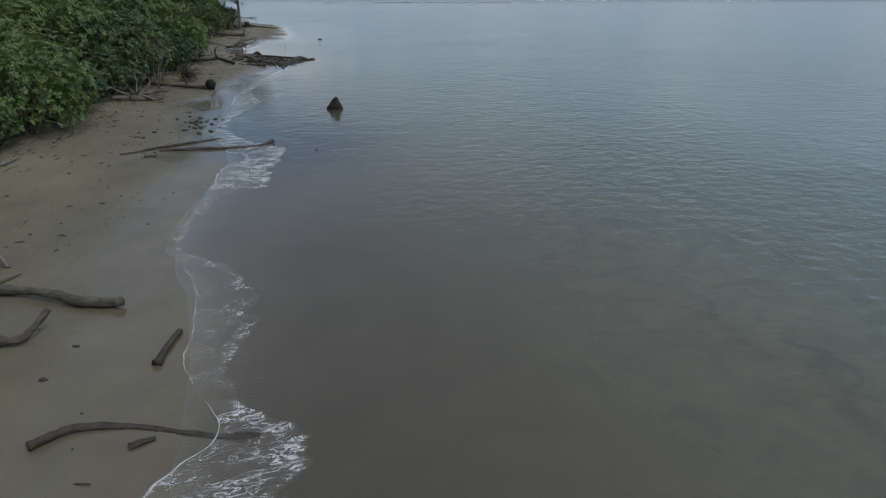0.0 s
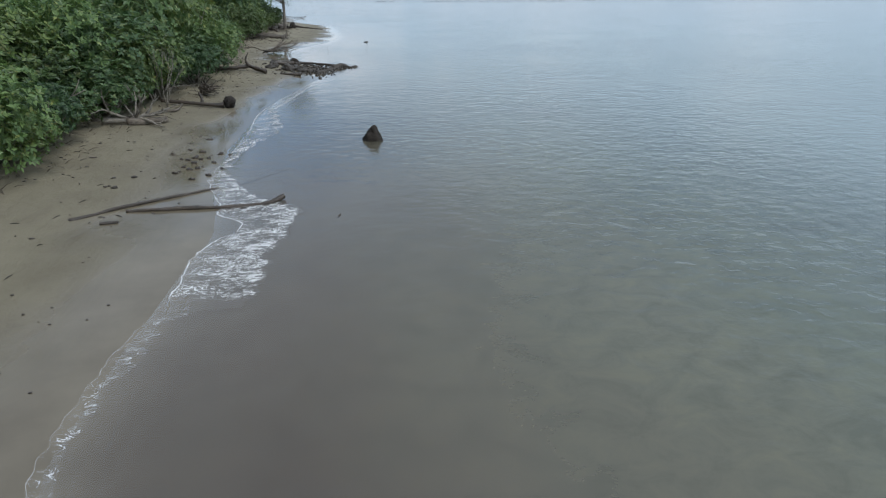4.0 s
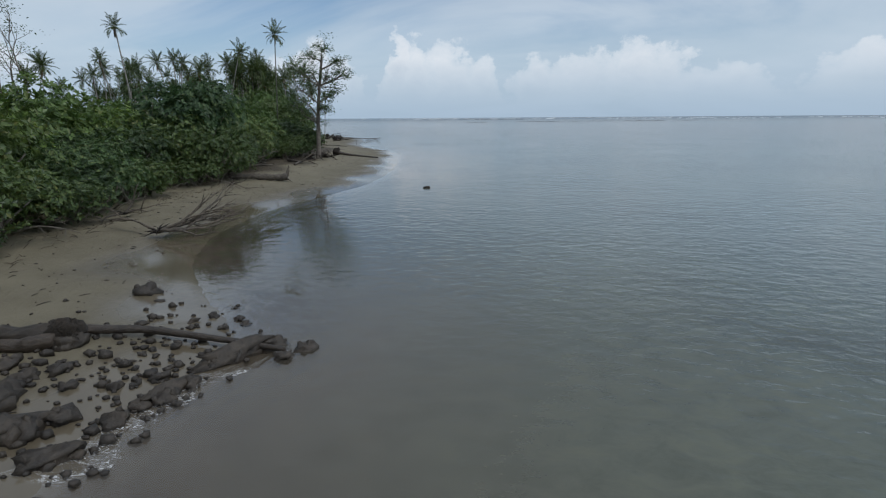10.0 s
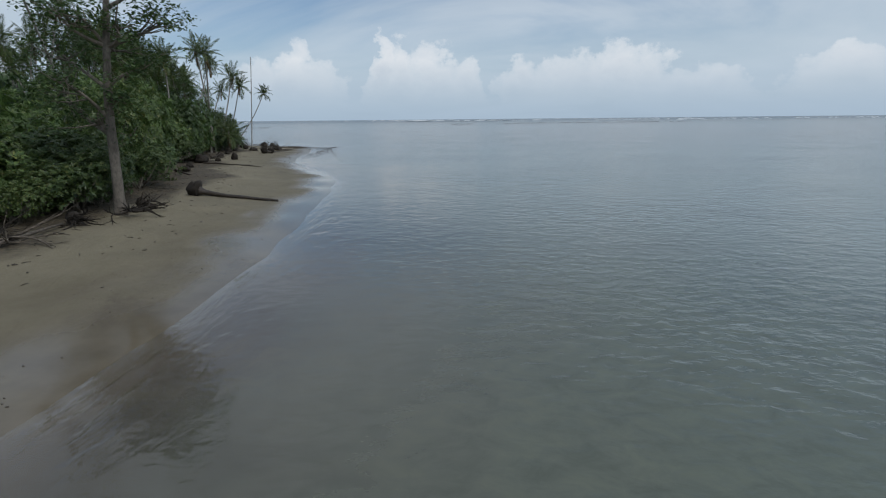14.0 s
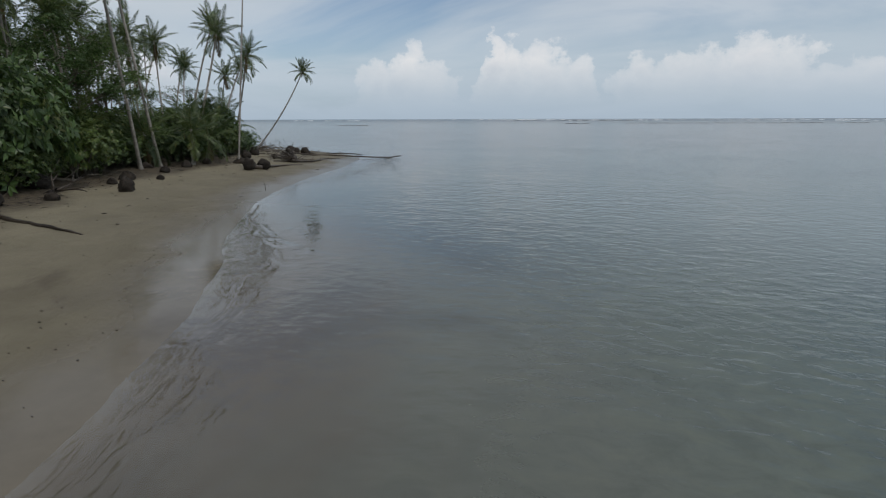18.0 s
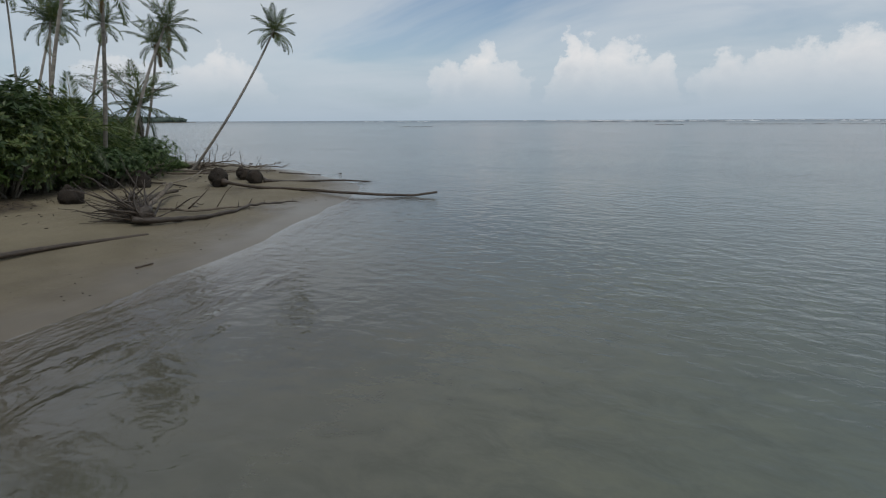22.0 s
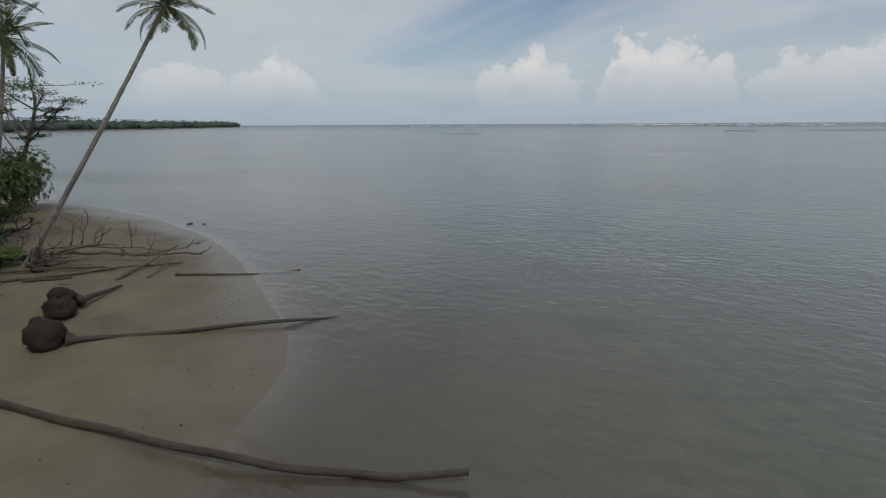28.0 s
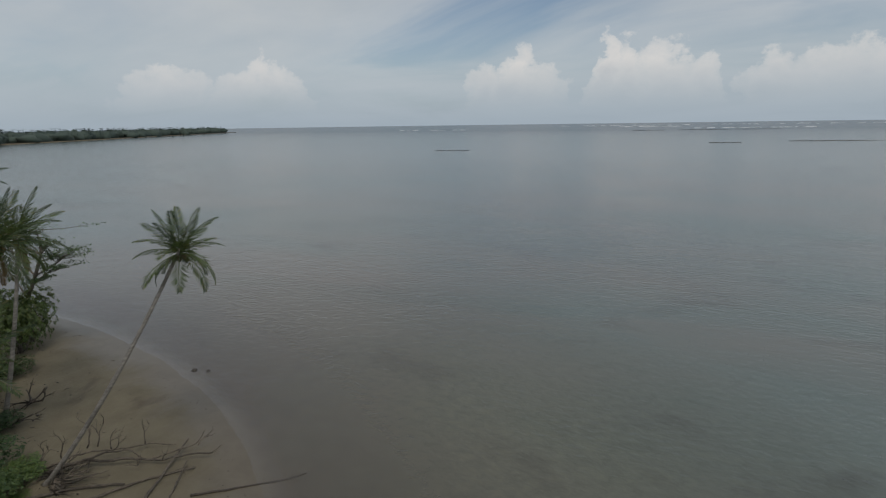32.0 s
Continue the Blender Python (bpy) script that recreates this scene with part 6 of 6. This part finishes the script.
def foam_band(inner, outer, seed, amount, edge=0.8):
    """A sheet between the swash's landward and seaward line; lace thins the web, rim draws the edge."""
    n, cols = 140, (0, 0.02, 0.04, 0.08, 0.16, 0.28, 0.42, 0.56, 0.70, 0.82, 0.92, 1.0)
    (ix, iy), (ox, oy) = resample(inner, n), resample(outer, n)
    pts, lace, rim, faces = [], [], [], []
    for i in range(n):
        fade = min(1.0, min(i, n - 1 - i) / 8)
        a = 0.16 * noise.noise(Vector((iy[i] * 1.3, seed, 0))) + 0.07 * noise.noise(Vector((iy[i] * 4.0, seed, 3)))
        b = 0.45 * noise.noise(Vector((oy[i] * 1.5, seed, 7))) + 0.25 * noise.noise(Vector((oy[i] * 5.0, seed, 9)))
        for u in cols:
            x, y = ix[i] + a + (ox[i] + b - ix[i] - a) * u, iy[i] + (oy[i] - iy[i]) * u
            pts.append((x, y, max(height(x, y), 0.0) + 0.014))
            rim.append(edge * fade * (1.0 if u in (0.02,) else 0.0))
            lace.append(amount * fade * (0.0 if u in (0, 1.0) else 0.55 + 0.6 * u))
    c = len(cols)
    for i in range(n - 1):
        for k in range(c - 1):
            faces.append((i * c + k, i * c + k + 1, (i + 1) * c + k + 1, (i + 1) * c + k))
    me = bpy.data.meshes.new("foam")
    me.from_pydata(pts, [], faces)
    me.materials.append(FOAM)
    me.attributes.new("lace", "FLOAT", "POINT").data.foreach_set("value", lace)
    me.attributes.new("rim", "FLOAT", "POINT").data.foreach_set("value", rim)
    return tagged(new("foam", me), "lacy white foam left by small waves", "foam", kind="stuff")


foam_band([(-3.4, 2.0), (-3.3, 5.0), (-3.1, 6.1), (-2.7, 6.6), (-2.2, 7.1), (-2.5, 8.2)], [(-1.4, 2.0), (-1.0, 5.0), (-0.9, 5.8), (-0.4, 6.3), (-1.0, 7.0), (-2.0, 8.1)], 3, 0.62)
foam_band([(-2.5, 8.0), (-3.1, 9.2), (-3.16, 10.6), (-3.58, 13.1), (-4.6, 15.1), (-4.56, 17.8), (-4.15, 20.4)], [(-2.0, 8.0), (-2.2, 9.0), (-1.7, 10.7), (-2.4, 13.1), (-4.2, 15.1), (-4.0, 17.9), (-3.4, 20.4)], 4, 0.42, 0.5)
foam_band([(-4.1, 19.6), (-4.13, 20.9), (-4.17, 22.4), (-3.81, 23.6), (-3.32, 24.2), (-3.28, 25.0), (-4.17, 25.85), (-4.32, 26.8), (-5.13, 28.8), (-5.4, 30.9), (-5.3, 33.4), (-5.2, 37.0)],
          [(-2.0, 19.6), (-2.0, 20.7), (-1.8, 21.6), (-1.9, 22.7), (-1.5, 24.3), (-1.4, 25.6), (-1.5, 26.4), (-3.1, 27.4), (-4.0, 29.2), (-5.0, 31.1), (-4.8, 33.4), (-4.0, 37.0)], 5, 0.85)
foam_band([(-5.25, 36.4), (-5.25, 38.2), (-5.42, 40.7), (-5.38, 43.8), (-4.58, 48.1), (-3.64, 52.7), (-1.9, 59.6)], [(-3.9, 36.2), (-3.4, 39.0), (-4.1, 42.0), (-4.5, 44.2), (-3.7, 48.0), (-3.1, 52.7), (-1.5, 59.6)], 8, 0.6)
foam_band([(-3.3, 61.1), (-2.7, 61.9), (-2.3, 63.2), (-1.7, 64.3), (-0.6, 65.4)], [(-1.7, 60.9), (-1.5, 61.8), (-1.4, 62.8), (-1.1, 63.9), (-0.3, 65.2)], 9, 0.5, 0.4)


# ---- far things: reef, breakers, the next headland ----
def ridge(shell, x0, y0, x1, y1, wide, tall, count, rng, rough=0.4):
    for _ in range(count):
        u = rng.random()
        s = rng.uniform(0.5, 1.2)
        shell.lump((x0 + (x1 - x0) * u, y0 + (y1 - y0) * u + rng.gauss(0, wide * 0.4), 0), (wide * s * 1.8, wide * s * 0.6, tall * s), rough, rng, 4, 7)


rng = random.Random(21)
reef = Shell()
ridge(reef, -152, 524, -130, 526, 1.6, 0.22, 14, rng)
ridge(reef, 30, 663, 52, 664, 1.6, 0.3, 12, rng)
ridge(reef, 90, 700, 330, 740, 3, 0.28, 60, rng)
ridge(reef, -60, 1250, 190, 1300, 6, 0.5, 50, rng)
tagged(new("reef", reef.mesh("reef", ROCK)), "low dark reef breaking the surface far out", "reef", kind="structure")
surf = Shell()
for x0, x1, y, n in ((60, 330, 1500, 30), (420, 900, 1450, 40), (-120, 60, 1900, 22), (1000, 1500, 1500, 40), (500, 700, 1150, 14), (820, 1010, 1050, 18), (-700, -480, 1500, 16), (-380, 100, 2400, 40), (200, 1200, 2500, 60)):
    ridge(surf, x0, y, x1, y + rng.uniform(-40, 40), min(5, y / 360), min(0.9, y / 1900), n, rng)
m, tree, shade, out, at, _ = material("breaker_foam")
shade.inputs["Base Color"].default_value = (0.78, 0.79, 0.79, 1)
shade.inputs["Roughness"].default_value = 0.8
tagged(new("breakers", surf.mesh("breakers", m)), "thin white lines of surf breaking on the reef", "surf", kind="structure")

m, tree, shade, out, at, island = material("far_woods")
tree.links.new(mix_color(tree, island, (0.034, 0.054, 0.046), (0.068, 0.094, 0.074)), shade.inputs["Base Color"])
shade.inputs["Roughness"].default_value = 0.9
headland = thing("headland", (-1200, 1420, 0), "low far headland covered in palms", "headland")
woods, tops, land = Shell(), Shell(), Shell()
hx, hy = 400.0, -730.0      # from the tip back towards the viewer's left
for k in range(420):
    u = rng.random() ** 0.8
    x, y = hx * u * 1.4 + rng.gauss(0, 12) - 40, hy * u * 1.4 + rng.gauss(0, 12) - 20
    s = rng.uniform(6, 11)
    woods.lump((x, y, 5), (s * 1.3, s * 1.3, rng.uniform(6, 9)), 0.35, rng, 5, 8)
for k in range(300):
    u = rng.random() ** 0.8
    x, y = hx * u * 1.4 + rng.gauss(0, 12) - 40, hy * u * 1.4 + rng.gauss(0, 12) - 20
    z = rng.uniform(13, 18)
    tops.tube([(x, y, 0), (x + 1, y, z)], [0.6, 0.4], 4)
    for j in range(6):
        a = j * 1.05 + rng.uniform(0, 1)
        d = Vector((math.cos(a), math.sin(a), 0.3)).normalized()
        tops.leaf(Vector((x + 1, y, z)), d, Vector((0, 0, 1)), 4.0, 2.0)
land.tube([(-20, 14, -0.6), (hx * 0.6 - 40, hy * 0.6, -0.6), (hx * 1.5 - 40, hy * 1.5, -0.6)], [10, 24, 30], 8)
for v in land.v:
    v.z = min(v.z, 1.2)
part("canopy", woods, m, headland)
part("palm_tops", tops, m, headland)
part("shore", land, SAND, headland)
